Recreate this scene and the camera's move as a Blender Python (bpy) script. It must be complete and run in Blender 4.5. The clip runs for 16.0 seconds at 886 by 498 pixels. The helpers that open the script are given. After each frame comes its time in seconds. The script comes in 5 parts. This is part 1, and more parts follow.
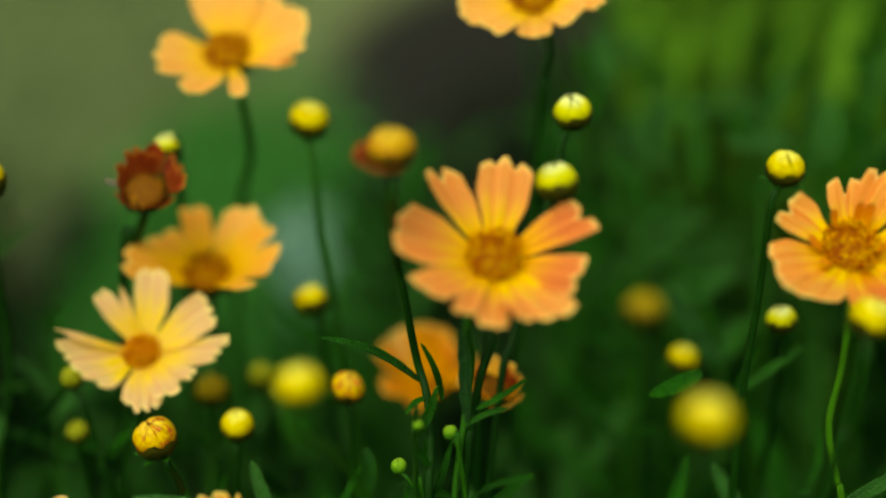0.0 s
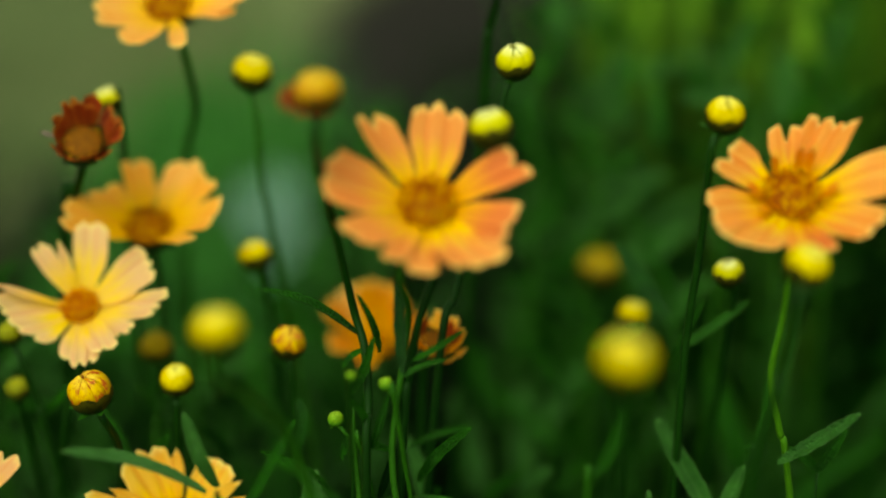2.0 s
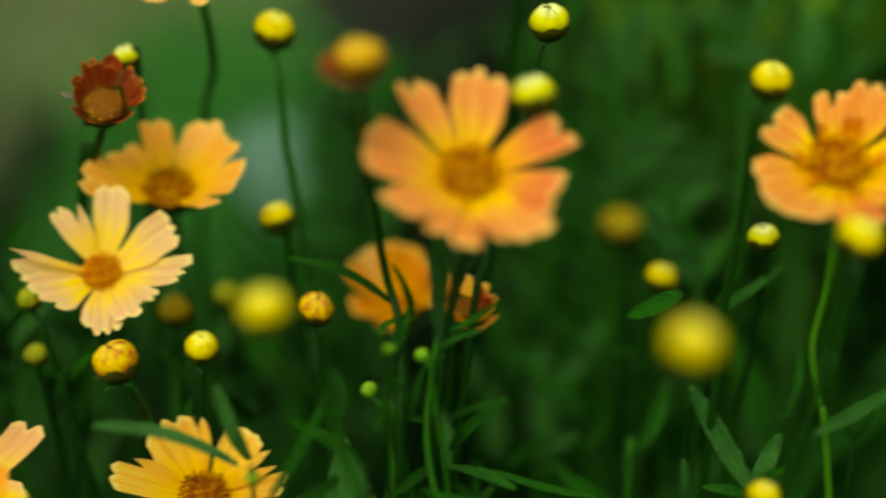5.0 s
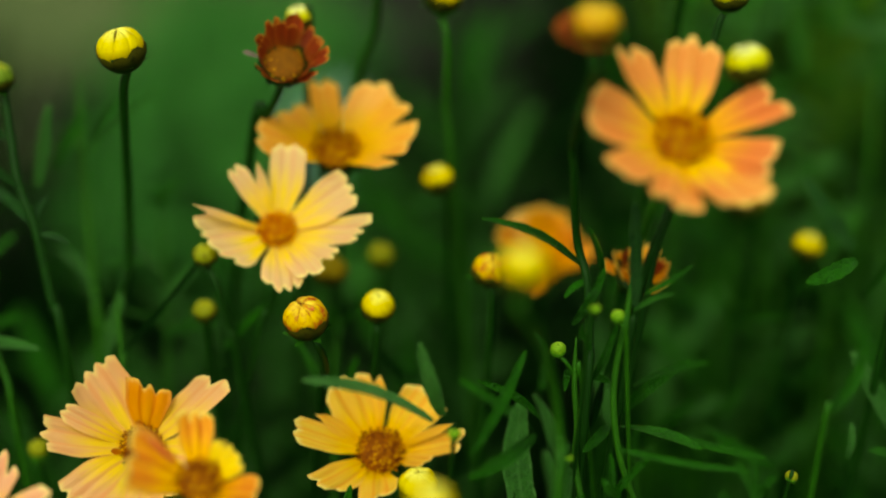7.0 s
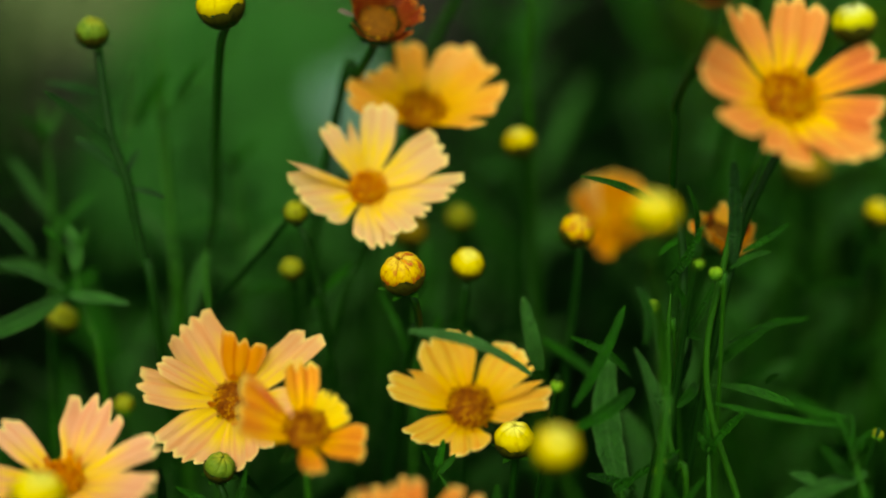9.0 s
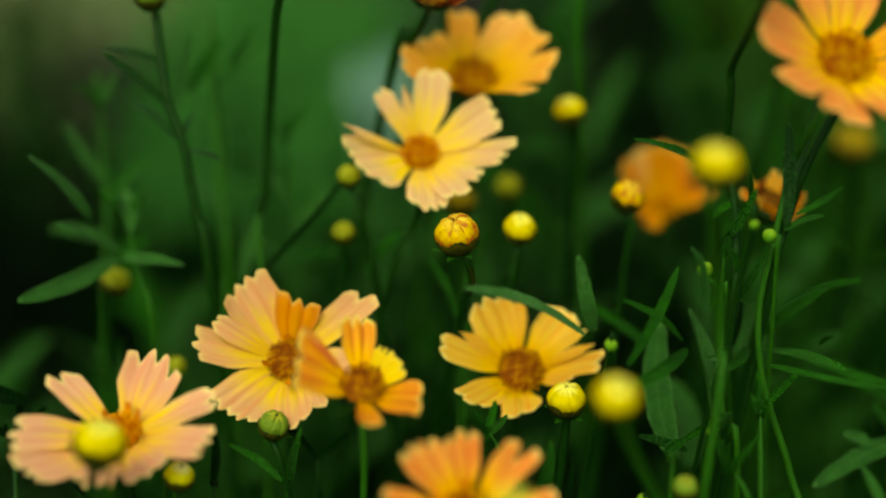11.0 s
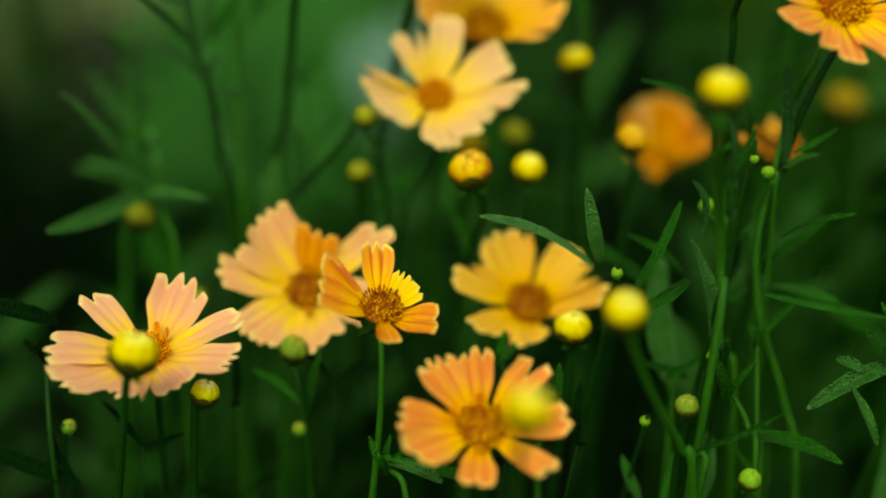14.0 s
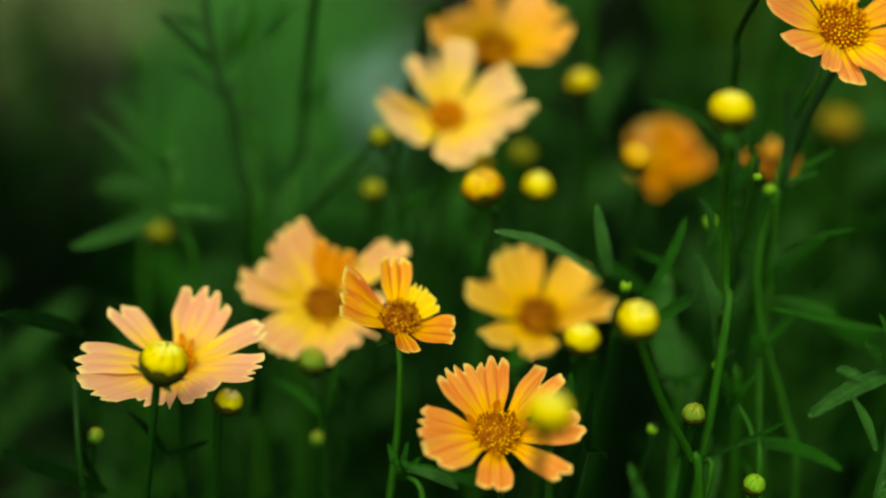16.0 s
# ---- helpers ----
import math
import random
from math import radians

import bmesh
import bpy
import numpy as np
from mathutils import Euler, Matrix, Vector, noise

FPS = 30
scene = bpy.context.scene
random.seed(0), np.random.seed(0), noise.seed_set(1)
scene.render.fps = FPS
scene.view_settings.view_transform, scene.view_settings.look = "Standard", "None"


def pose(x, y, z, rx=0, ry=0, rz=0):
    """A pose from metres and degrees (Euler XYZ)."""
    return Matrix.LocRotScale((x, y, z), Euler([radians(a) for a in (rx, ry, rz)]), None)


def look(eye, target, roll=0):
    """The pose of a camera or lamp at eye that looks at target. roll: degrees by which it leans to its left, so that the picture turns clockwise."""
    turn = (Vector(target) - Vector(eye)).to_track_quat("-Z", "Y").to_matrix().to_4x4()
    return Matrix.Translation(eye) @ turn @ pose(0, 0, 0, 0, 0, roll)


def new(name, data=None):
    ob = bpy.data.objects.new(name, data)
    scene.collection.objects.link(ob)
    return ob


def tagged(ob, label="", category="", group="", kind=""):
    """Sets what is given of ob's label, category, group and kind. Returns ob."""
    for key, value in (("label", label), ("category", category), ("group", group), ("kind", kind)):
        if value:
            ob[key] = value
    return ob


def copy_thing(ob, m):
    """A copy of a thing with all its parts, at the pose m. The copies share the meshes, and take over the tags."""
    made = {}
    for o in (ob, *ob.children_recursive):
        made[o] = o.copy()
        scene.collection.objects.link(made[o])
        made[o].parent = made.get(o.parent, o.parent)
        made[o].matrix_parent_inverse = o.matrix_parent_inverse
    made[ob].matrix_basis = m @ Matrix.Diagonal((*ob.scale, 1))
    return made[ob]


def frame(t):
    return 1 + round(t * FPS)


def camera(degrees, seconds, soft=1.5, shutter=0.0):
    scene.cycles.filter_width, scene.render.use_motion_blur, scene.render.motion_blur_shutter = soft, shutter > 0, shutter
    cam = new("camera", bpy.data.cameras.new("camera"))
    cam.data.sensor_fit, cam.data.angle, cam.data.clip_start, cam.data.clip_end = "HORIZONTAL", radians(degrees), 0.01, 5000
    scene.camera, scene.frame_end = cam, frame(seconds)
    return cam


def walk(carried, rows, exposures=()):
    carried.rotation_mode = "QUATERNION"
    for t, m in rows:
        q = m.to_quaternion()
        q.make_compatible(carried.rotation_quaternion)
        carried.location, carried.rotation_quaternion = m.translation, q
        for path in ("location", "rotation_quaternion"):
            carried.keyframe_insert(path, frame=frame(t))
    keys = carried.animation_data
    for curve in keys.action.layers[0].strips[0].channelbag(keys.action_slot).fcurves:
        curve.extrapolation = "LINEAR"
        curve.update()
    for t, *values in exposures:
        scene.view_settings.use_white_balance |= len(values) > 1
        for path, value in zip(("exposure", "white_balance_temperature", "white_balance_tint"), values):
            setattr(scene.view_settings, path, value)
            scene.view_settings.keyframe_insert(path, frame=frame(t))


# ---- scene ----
cam = camera(32, 16.0, soft=2.0, shutter=0.5)
cam.data.dof.use_dof = True
cam.data.dof.focus_distance = 0.335
cam.data.dof.aperture_fstop = 3.0

PATH = [
    (0, 0.0001, 0.0001, 0.4901, 62.07, 0.13, -0.04),
    (0.5, 0.0068, -0.0026, 0.4851, 62.20, 0.29, 0.22),
    (1, 0.0114, 0.0008, 0.4833, 61.77, 0.25, -0.03),
    (1.5, 0.0109, 0.0029, 0.4823, 61.62, 0.19, -0.09),
    (2, 0.0135, 0.0013, 0.4816, 61.41, 0.20, -0.08),
    (2.5, 0.0114, 0.0017, 0.4823, 61.48, 0.33, 0.00),
    (3, 0.0158, 0.0045, 0.4807, 61.13, 0.29, -0.23),
    (3.5, 0.0151, 0.0065, 0.4799, 61.00, 0.31, 0.05),
    (4, 0.0147, 0.0080, 0.4820, 60.91, 0.11, 0.13),
    (4.5, 0.0101, 0.0088, 0.4798, 59.02, -0.06, -0.25),
    (5, -0.0003, 0.0117, 0.4843, 58.91, -0.37, -1.05),
    (5.2, -0.0136, 0.0121, 0.4834, 58.71, -0.51, -1.06),
    (7.3, -0.0546, 0.0061, 0.4848, 57.82, -2.83, -2.35),
    (7.5, -0.0575, 0.0055, 0.4828, 57.87, -2.98, -2.73),
    (8, -0.0676, 0.0053, 0.4789, 57.29, -3.03, -2.41),
    (8.2, -0.0731, 0.0030, 0.4785, 57.46, -3.19, -2.57),
    (10.3, -0.0835, -0.0021, 0.4749, 57.88, -3.75, -2.28),
    (10.5, -0.0852, -0.0035, 0.4726, 57.89, -3.51, -1.92),
    (11, -0.0871, -0.0070, 0.4699, 58.04, -3.51, -1.82),
    (11.5, -0.0875, -0.0116, 0.4703, 58.45, -3.78, -2.17),
    (12, -0.0929, -0.0183, 0.4706, 58.81, -4.02, -2.36),
    (12.5, -0.0929, -0.0260, 0.4680, 58.39, -4.04, -2.33),
    (13, -0.0862, -0.0279, 0.4674, 58.33, -4.28, -2.50),
    (13.5, -0.0908, -0.0279, 0.4679, 58.31, -4.46, -2.14),
    (14, -0.0945, -0.0289, 0.4654, 58.05, -4.44, -1.98),
    (14.5, -0.0947, -0.0328, 0.4675, 58.28, -4.43, -2.15),
    (15, -0.0964, -0.0354, 0.4679, 58.61, -4.54, -2.18),
    (15.5, -0.1019, -0.0380, 0.4683, 58.93, -4.62, -2.36),
    (16, -0.1030, -0.0412, 0.4694, 59.07, -4.82, -2.56),
]
walk(cam, [(t, pose(x, y, z, rx, ry, rz)) for t, x, y, z, rx, ry, rz in PATH],
     exposures=[(0, 0.40, 8000, -19), (13, 0.40, 8000, -19), (14.5, 0.50, 8000, -19), (16, 0.50, 8000, -19)])

# ---- light: a bright overcast day ----
world = bpy.data.worlds.new("overcast_sky")
scene.world = world
world.use_nodes = True
wn = world.node_tree.nodes
sky = wn.new("ShaderNodeTexSky")
sky.sky_type, sky.sun_disc = "NISHITA", False
sky.sun_elevation, sky.sun_rotation = radians(58), radians(205)
sky.air_density, sky.dust_density = 1.0, 3.0
wn["Background"].inputs["Strength"].default_value = 0.13
cloud = wn.new("ShaderNodeHueSaturation")
cloud.inputs["Saturation"].default_value = 0.18
world.node_tree.links.new(sky.outputs["Color"], cloud.inputs["Color"])
world.node_tree.links.new(cloud.outputs["Color"], wn["Background"].inputs["Color"])
sun = new("sun", bpy.data.lights.new("sun", "SUN"))
sun.data.energy, sun.data.angle, sun.data.color = 1.3, radians(25), (1.0, 0.95, 0.86)
sun.matrix_world = look((-0.9, -1.2, 3.0), (0, 0.3, 0.2))


# ---- materials ----
def nodes_of(name):
    mat = bpy.data.materials.new(name)
    mat.use_nodes = True
    tree = mat.node_tree
    tree.nodes.clear()
    return mat, tree


def link(tree, a, b):
    tree.links.new(a, b)


def node(tree, kind, **inputs):
    n = tree.nodes.new(kind)
    for key, value in inputs.items():
        n.inputs[key.replace("_", " ")].default_value = value
    return n


def ramp(tree, fac, stops):
    n = tree.nodes.new("ShaderNodeValToRGB")
    while len(n.color_ramp.elements) < len(stops):
        n.color_ramp.elements.new(0.5)
    for e, (at, col) in zip(n.color_ramp.elements, stops):
        e.position, e.color = at, (*col, 1)
    link(tree, fac, n.inputs["Fac"])
    return n.outputs["Color"]


def mix(tree, fac, a, b, mode="MIX"):
    n = tree.nodes.new("ShaderNodeMix")
    n.data_type, n.blend_type = "RGBA", mode
    for slot, value in ((0, fac), (6, a), (7, b)):
        if isinstance(value, (int, float)):
            n.inputs[slot].default_value = value
        elif isinstance(value, tuple):
            n.inputs[slot].default_value = (*value, 1)
        else:
            link(tree, value, n.inputs[slot])
    return n.outputs[2]


def grey(tree, colour, low, high):
    """A value between low and high from a 0 to 1 signal."""
    n = tree.nodes.new("ShaderNodeMapRange")
    n.inputs["To Min"].default_value, n.inputs["To Max"].default_value = low, high
    link(tree, colour, n.inputs["Value"])
    return n.outputs["Result"]


def thin(tree, colour, rough, through_light, bump=None, gloss=0.09):
    """A thin living sheet: reflects, and lets part of the light through."""
    p = node(tree, "ShaderNodeBsdfPrincipled", Roughness=rough)
    p.inputs["Specular IOR Level"].default_value = gloss
    t = tree.nodes.new("ShaderNodeBsdfTranslucent")
    link(tree, colour, p.inputs["Base Color"])
    link(tree, colour, t.inputs["Color"])
    if bump is not None:
        link(tree, bump, p.inputs["Normal"])
    m = node(tree, "ShaderNodeMixShader", Fac=through_light)
    link(tree, p.outputs[0], m.inputs[1])
    link(tree, t.outputs[0], m.inputs[2])
    o = tree.nodes.new("ShaderNodeOutputMaterial")
    link(tree, m.outputs[0], o.inputs["Surface"])


def solid(tree, colour, rough, bump=None, gloss=0.1):
    p = node(tree, "ShaderNodeBsdfPrincipled", Roughness=rough)
    p.inputs["Specular IOR Level"].default_value = gloss
    link(tree, colour, p.inputs["Base Color"])
    if bump is not None:
        link(tree, bump, p.inputs["Normal"])
    o = tree.nodes.new("ShaderNodeOutputMaterial")
    link(tree, p.outputs[0], o.inputs["Surface"])


def bumped(tree, height, strength, metres):
    b = node(tree, "ShaderNodeBump", Strength=strength, Distance=metres)
    link(tree, height, b.inputs["Height"])
    return b.outputs["Normal"]


def streaks(tree, across, along):
    """Fine lines that run along a blade, from its own u, v."""
    uv = tree.nodes.new("ShaderNodeUVMap")
    m = tree.nodes.new("ShaderNodeMapping")
    m.inputs["Scale"].default_value = (across, along, 1)
    link(tree, uv.outputs["UV"], m.inputs["Vector"])
    info = tree.nodes.new("ShaderNodeObjectInfo")
    sh = tree.nodes.new("ShaderNodeVectorMath")
    sh.operation = "ADD"
    mul = node(tree, "ShaderNodeMath")
    mul.operation = "MULTIPLY"
    mul.inputs[1].default_value = 40
    link(tree, info.outputs["Random"], mul.inputs[0])
    link(tree, m.outputs["Vector"], sh.inputs[0])
    link(tree, mul.outputs[0], sh.inputs[1])
    n = node(tree, "ShaderNodeTexNoise", Scale=1.0, Detail=3.0, Roughness=0.6)
    link(tree, sh.outputs["Vector"], n.inputs["Vector"])
    sep = tree.nodes.new("ShaderNodeSeparateXYZ")
    link(tree, uv.outputs["UV"], sep.inputs["Vector"])
    return n.outputs["Fac"], sep.outputs["X"], sep.outputs["Y"], info.outputs["Random"]


def petal_material(name, heart, body, tip, streak, reach=0.0):
    mat, tree = nodes_of(name)
    lines, u, v, rnd = streaks(tree, 6, 0.8)
    fine, _, _, _ = streaks(tree, 30, 1.6)
    wob = node(tree, "ShaderNodeMath")
    wob.operation = "ADD"
    link(tree, v, wob.inputs[0])
    link(tree, grey(tree, lines, -0.26, 0.26), wob.inputs[1])
    between = tuple(0.5 * a + 0.5 * b for a, b in zip(heart, body))
    col = ramp(tree, wob.outputs[0], [(0.24 + reach, heart), (0.44 + reach, between), (0.64 + reach, body), (0.92, body), (1.0, tip)])
    mask = ramp(tree, lines, [(0.47, (0, 0, 0)), (0.68, (0.9, 0.9, 0.9))])
    fade = node(tree, "ShaderNodeMath")
    fade.operation = "MULTIPLY"
    link(tree, mask, fade.inputs[0])
    link(tree, grey(tree, v, 0.15, 0.75), fade.inputs[1])
    col = mix(tree, fade.outputs[0], col, streak)
    veins = ramp(tree, fine, [(0.52, (0, 0, 0)), (0.72, (0.28, 0.28, 0.28))])
    col = mix(tree, veins, col, streak)
    pale = tuple(0.45 * a + 0.55 * b for a, b in zip(tip, (0.93, 0.74, 0.22))) if body[0] > 0.6 else tip
    rim = ramp(tree, u, [(0.0, (1, 1, 1)), (0.08, (0, 0, 0)), (0.92, (0, 0, 0)), (1.0, (1, 1, 1))])
    edge = node(tree, "ShaderNodeMath")
    edge.operation = "MULTIPLY"
    link(tree, rim, edge.inputs[0])
    link(tree, grey(tree, v, 0.0, 0.8), edge.inputs[1])
    col = mix(tree, edge.outputs[0], col, pale)
    end = node(tree, "ShaderNodeMath")
    end.operation = "ADD"
    link(tree, v, end.inputs[0])
    link(tree, grey(tree, fine, -0.10, 0.10), end.inputs[1])
    col = mix(tree, ramp(tree, end.outputs[0], [(0.90, (0, 0, 0)), (0.98, (0.95, 0.95, 0.95))]), col, pale)
    crease = node(tree, "ShaderNodeTexWave", Scale=0.42, Distortion=2.0, Detail=1.0)
    uvn = tree.nodes.new("ShaderNodeUVMap")
    stretch = tree.nodes.new("ShaderNodeMapping")
    stretch.inputs["Scale"].default_value = (2.2, 0.12, 1)
    link(tree, uvn.outputs["UV"], stretch.inputs["Vector"])
    link(tree, stretch.outputs["Vector"], crease.inputs["Vector"])
    dip = ramp(tree, crease.outputs["Fac"], [(0.0, (0.55, 0.55, 0.55)), (0.25, (0, 0, 0))])
    col = mix(tree, dip, col, streak)
    col = mix(tree, grey(tree, rnd, 0.0, 0.30), col, streak)
    thin(tree, col, 0.6, 0.28, bumped(tree, lines, 0.8, 0.0008), 0.2)
    return mat


PETAL = {
    "peach": petal_material("petal_peach", (0.97, 0.62, 0.004), (0.88, 0.355, 0.082), (0.9, 0.46, 0.13), (0.8, 0.19, 0.04), -0.02),
    "peach_bright": petal_material("petal_peach_bright", (0.98, 0.66, 0.004), (0.92, 0.41, 0.08), (0.93, 0.57, 0.18), (0.80, 0.18, 0.02)),
    "pale": petal_material("petal_pale", (0.96, 0.64, 0.006), (0.80, 0.52, 0.23), (0.83, 0.64, 0.30), (0.80, 0.39, 0.20), 0.11),
    "amber": petal_material("petal_amber", (0.95, 0.58, 0.004), (0.90, 0.45, 0.055), (0.9, 0.5, 0.12), (0.84, 0.28, 0.03), 0.10),
    "apricot": petal_material("petal_apricot", (0.96, 0.58, 0.006), (0.93, 0.47, 0.11), (0.92, 0.56, 0.18), (0.88, 0.34, 0.06)),
    "golden": petal_material("petal_golden", (0.94, 0.55, 0.004), (0.88, 0.53, 0.06), (0.89, 0.65, 0.18), (0.84, 0.31, 0.02)),
    "pink": petal_material("petal_pink", (0.95, 0.64, 0.008), (0.84, 0.45, 0.20), (0.87, 0.58, 0.27), (0.81, 0.32, 0.12), 0.10),
    "pink_light": petal_material("petal_pink_light", (0.96, 0.62, 0.015), (0.83, 0.43, 0.25), (0.87, 0.62, 0.34), (0.80, 0.30, 0.16), 0.06),
    "orange": petal_material("petal_orange", (0.95, 0.50, 0.006), (0.88, 0.35, 0.02), (0.92, 0.66, 0.08), (0.58, 0.08, 0.005)),
    "orange_peach": petal_material("petal_orange_peach", (0.95, 0.54, 0.004), (0.87, 0.35, 0.06), (0.90, 0.58, 0.16), (0.72, 0.12, 0.014)),
    "deep_orange": petal_material("petal_deep_orange", (0.90, 0.44, 0.006), (0.86, 0.35, 0.01), (0.88, 0.44, 0.03), (0.62, 0.13, 0.006)),
    "lemon_petal": petal_material("petal_lemon", (0.92, 0.6, 0.01), (0.88, 0.66, 0.015), (0.86, 0.7, 0.05), (0.82, 0.46, 0.01)),
    "peach_deep": petal_material("petal_peach_deep", (0.93, 0.46, 0.006), (0.80, 0.22, 0.05), (0.86, 0.32, 0.09), (0.62, 0.1, 0.025)),
    "rust": petal_material("petal_rust", (0.28, 0.06, 0.004), (0.29, 0.034, 0.003), (0.72, 0.24, 0.025), (0.09, 0.008, 0.002)),
}


def green_material(name, dark, light, rib, rough=0.42, through_light=0.22, bloom=None, gloss=0.09, vary=0.5):
    """Leaf tissue: mottled green, paler midrib, veins, and on some leaves a waxy grey bloom."""
    mat, tree = nodes_of(name)
    lines, u, v, rnd = streaks(tree, 7, 5.0)
    n = node(tree, "ShaderNodeTexNoise", Scale=180.0, Detail=3.0)
    spots = node(tree, "ShaderNodeTexNoise", Scale=900.0, Detail=4.0, Roughness=0.7)
    geo = tree.nodes.new("ShaderNodeNewGeometry")
    for t in (n, spots):
        link(tree, geo.outputs["Position"], t.inputs["Vector"])
    col = mix(tree, ramp(tree, n.outputs["Fac"], [(0.32, (0, 0, 0)), (0.68, (1, 1, 1))]), dark, light)
    col = mix(tree, grey(tree, geo.outputs["Random Per Island"], 0.0, vary), col, light)
    col = mix(tree, grey(tree, rnd, 0.85 if bloom else 0.0, 0.0 if bloom else 0.55), col, dark)
    if bloom:
        much = node(tree, "ShaderNodeMath")
        much.operation = "MULTIPLY"
        link(tree, ramp(tree, rnd, [(0.5, (0, 0, 0)), (1.0, (1, 1, 1))]), much.inputs[0])
        link(tree, grey(tree, spots.outputs["Fac"], 0.1, 1.1), much.inputs[1])
        col = mix(tree, much.outputs[0], col, bloom)
        col = mix(tree, grey(tree, v, 0.0, 0.35), col, light)
    band = ramp(tree, u, [(0.44, (0, 0, 0)), (0.49, (1, 1, 1)), (0.51, (1, 1, 1)), (0.56, (0, 0, 0))])
    half = node(tree, "ShaderNodeMath")
    half.operation = "MULTIPLY"
    half.inputs[1].default_value = 0.5
    link(tree, band, half.inputs[0])
    col = mix(tree, half.outputs[0], col, rib)
    cells = node(tree, "ShaderNodeTexVoronoi", Scale=1700.0)
    link(tree, geo.outputs["Position"], cells.inputs["Vector"])
    pits = ramp(tree, cells.outputs["Distance"], [(0.3, (0, 0, 0)), (0.8, (0.4, 0.4, 0.4))])
    col = mix(tree, pits, col, tuple(0.6 * c for c in dark))
    rim = ramp(tree, u, [(0.0, (1, 1, 1)), (0.09, (0, 0, 0)), (0.91, (0, 0, 0)), (1.0, (1, 1, 1))])
    teeth = node(tree, "ShaderNodeMath")
    teeth.operation = "MULTIPLY"
    link(tree, rim, teeth.inputs[0])
    link(tree, ramp(tree, spots.outputs["Fac"], [(0.38, (0.1, 0.1, 0.1)), (0.62, (0.8, 0.8, 0.8))]), teeth.inputs[1])
    col = mix(tree, teeth.outputs[0], col, tuple(1.25 * c for c in rib))
    col = mix(tree, ramp(tree, v, [(0.95, (0, 0, 0)), (1.0, (0.7, 0.7, 0.7))]), col, tuple(1.6 * c for c in rib))
    rough_skin = mix(tree, 0.5, mix(tree, 0.5, lines, spots.outputs["Fac"]), cells.outputs["Distance"])
    thin(tree, col, rough, through_light, bumped(tree, rough_skin, 1.0, 0.0012), gloss)
    return mat


LEAF = green_material("leaf_green", (0.003, 0.024, 0.001), (0.026, 0.165, 0.004), (0.03, 0.15, 0.006), 0.42, 0.22, (0.036, 0.150, 0.016), 0.12)
# grey-green leaves with the sheen of their upper side put into the colour
LEAF_GREY_SHEEN = green_material("leaf_grey_green_sheen", (0.016, 0.075, 0.008), (0.050, 0.180, 0.024), (0.085, 0.21, 0.05), 0.42, 0.2, None, 0.2)
LEAF_DEEP = green_material("leaf_deep_green", (0.005, 0.034, 0.004), (0.018, 0.085, 0.010), (0.04, 0.13, 0.02), 0.42, 0.2, None, 0.18)
# for a leaf lit from above, the light added as a brighter colour
LEAF_LIT = green_material("leaf_lit_green", (0.035, 0.13, 0.02), (0.075, 0.22, 0.05), (0.11, 0.27, 0.07), 0.42, 0.25, None, 0.2)
# undergrowth and low leaves, their deep shade put into the colour
LEAF_SHADED = green_material("leaf_shaded_green", (0.0008, 0.008, 0.0005), (0.0025, 0.023, 0.0011), (0.008, 0.038, 0.003), 0.5, 0.22, None, 0.04)
LEAF_FRESH = green_material("leaf_fresh_green", (0.014, 0.085, 0.006), (0.038, 0.16, 0.013), (0.08, 0.22, 0.025), 0.45, 0.25, (0.06, 0.19, 0.04), 0.12)
LEAF_SILVER = green_material("leaf_silver_green", (0.20, 0.44, 0.32), (0.48, 0.72, 0.64), (0.52, 0.74, 0.66), 0.5, 0.3, None, 0.3)
BLADE = green_material("grass_blade", (0.105, 0.16, 0.060), (0.195, 0.24, 0.110), (0.185, 0.225, 0.09), 0.5)
LUSH = green_material("lush_green", (0.040, 0.19, 0.031), (0.092, 0.325, 0.052), (0.12, 0.34, 0.08), 0.5, 0.35)
REED = green_material("tall_grass_yellow_green", (0.013, 0.065, 0.002), (0.30, 0.60, 0.05), (0.22, 0.42, 0.04), 0.5, 0.4, None, 0.09, 0.85)


def plain_green(name, dark, light, rough=0.5):
    mat, tree = nodes_of(name)
    n = node(tree, "ShaderNodeTexNoise", Scale=350.0, Detail=4.0)
    geo = tree.nodes.new("ShaderNodeNewGeometry")
    link(tree, geo.outputs["Position"], n.inputs["Vector"])
    info = tree.nodes.new("ShaderNodeObjectInfo")
    col = mix(tree, n.outputs["Fac"], dark, light)
    col = mix(tree, grey(tree, info.outputs["Random"], 0.0, 0.5), col, dark)
    solid(tree, col, rough, bumped(tree, n.outputs["Fac"], 0.25, 0.0004))
    return mat


STEM = plain_green("stem_green", (0.003, 0.020, 0.0012), (0.009, 0.046, 0.003))
STEM_MID = plain_green("stem_mid_green", (0.011, 0.060, 0.003), (0.032, 0.125, 0.007))
STEM_FRESH = plain_green("stem_fresh_green", (0.035, 0.13, 0.006), (0.075, 0.21, 0.010))
CALYX = plain_green("calyx_dark_green", (0.004, 0.017, 0.0015), (0.013, 0.042, 0.004))


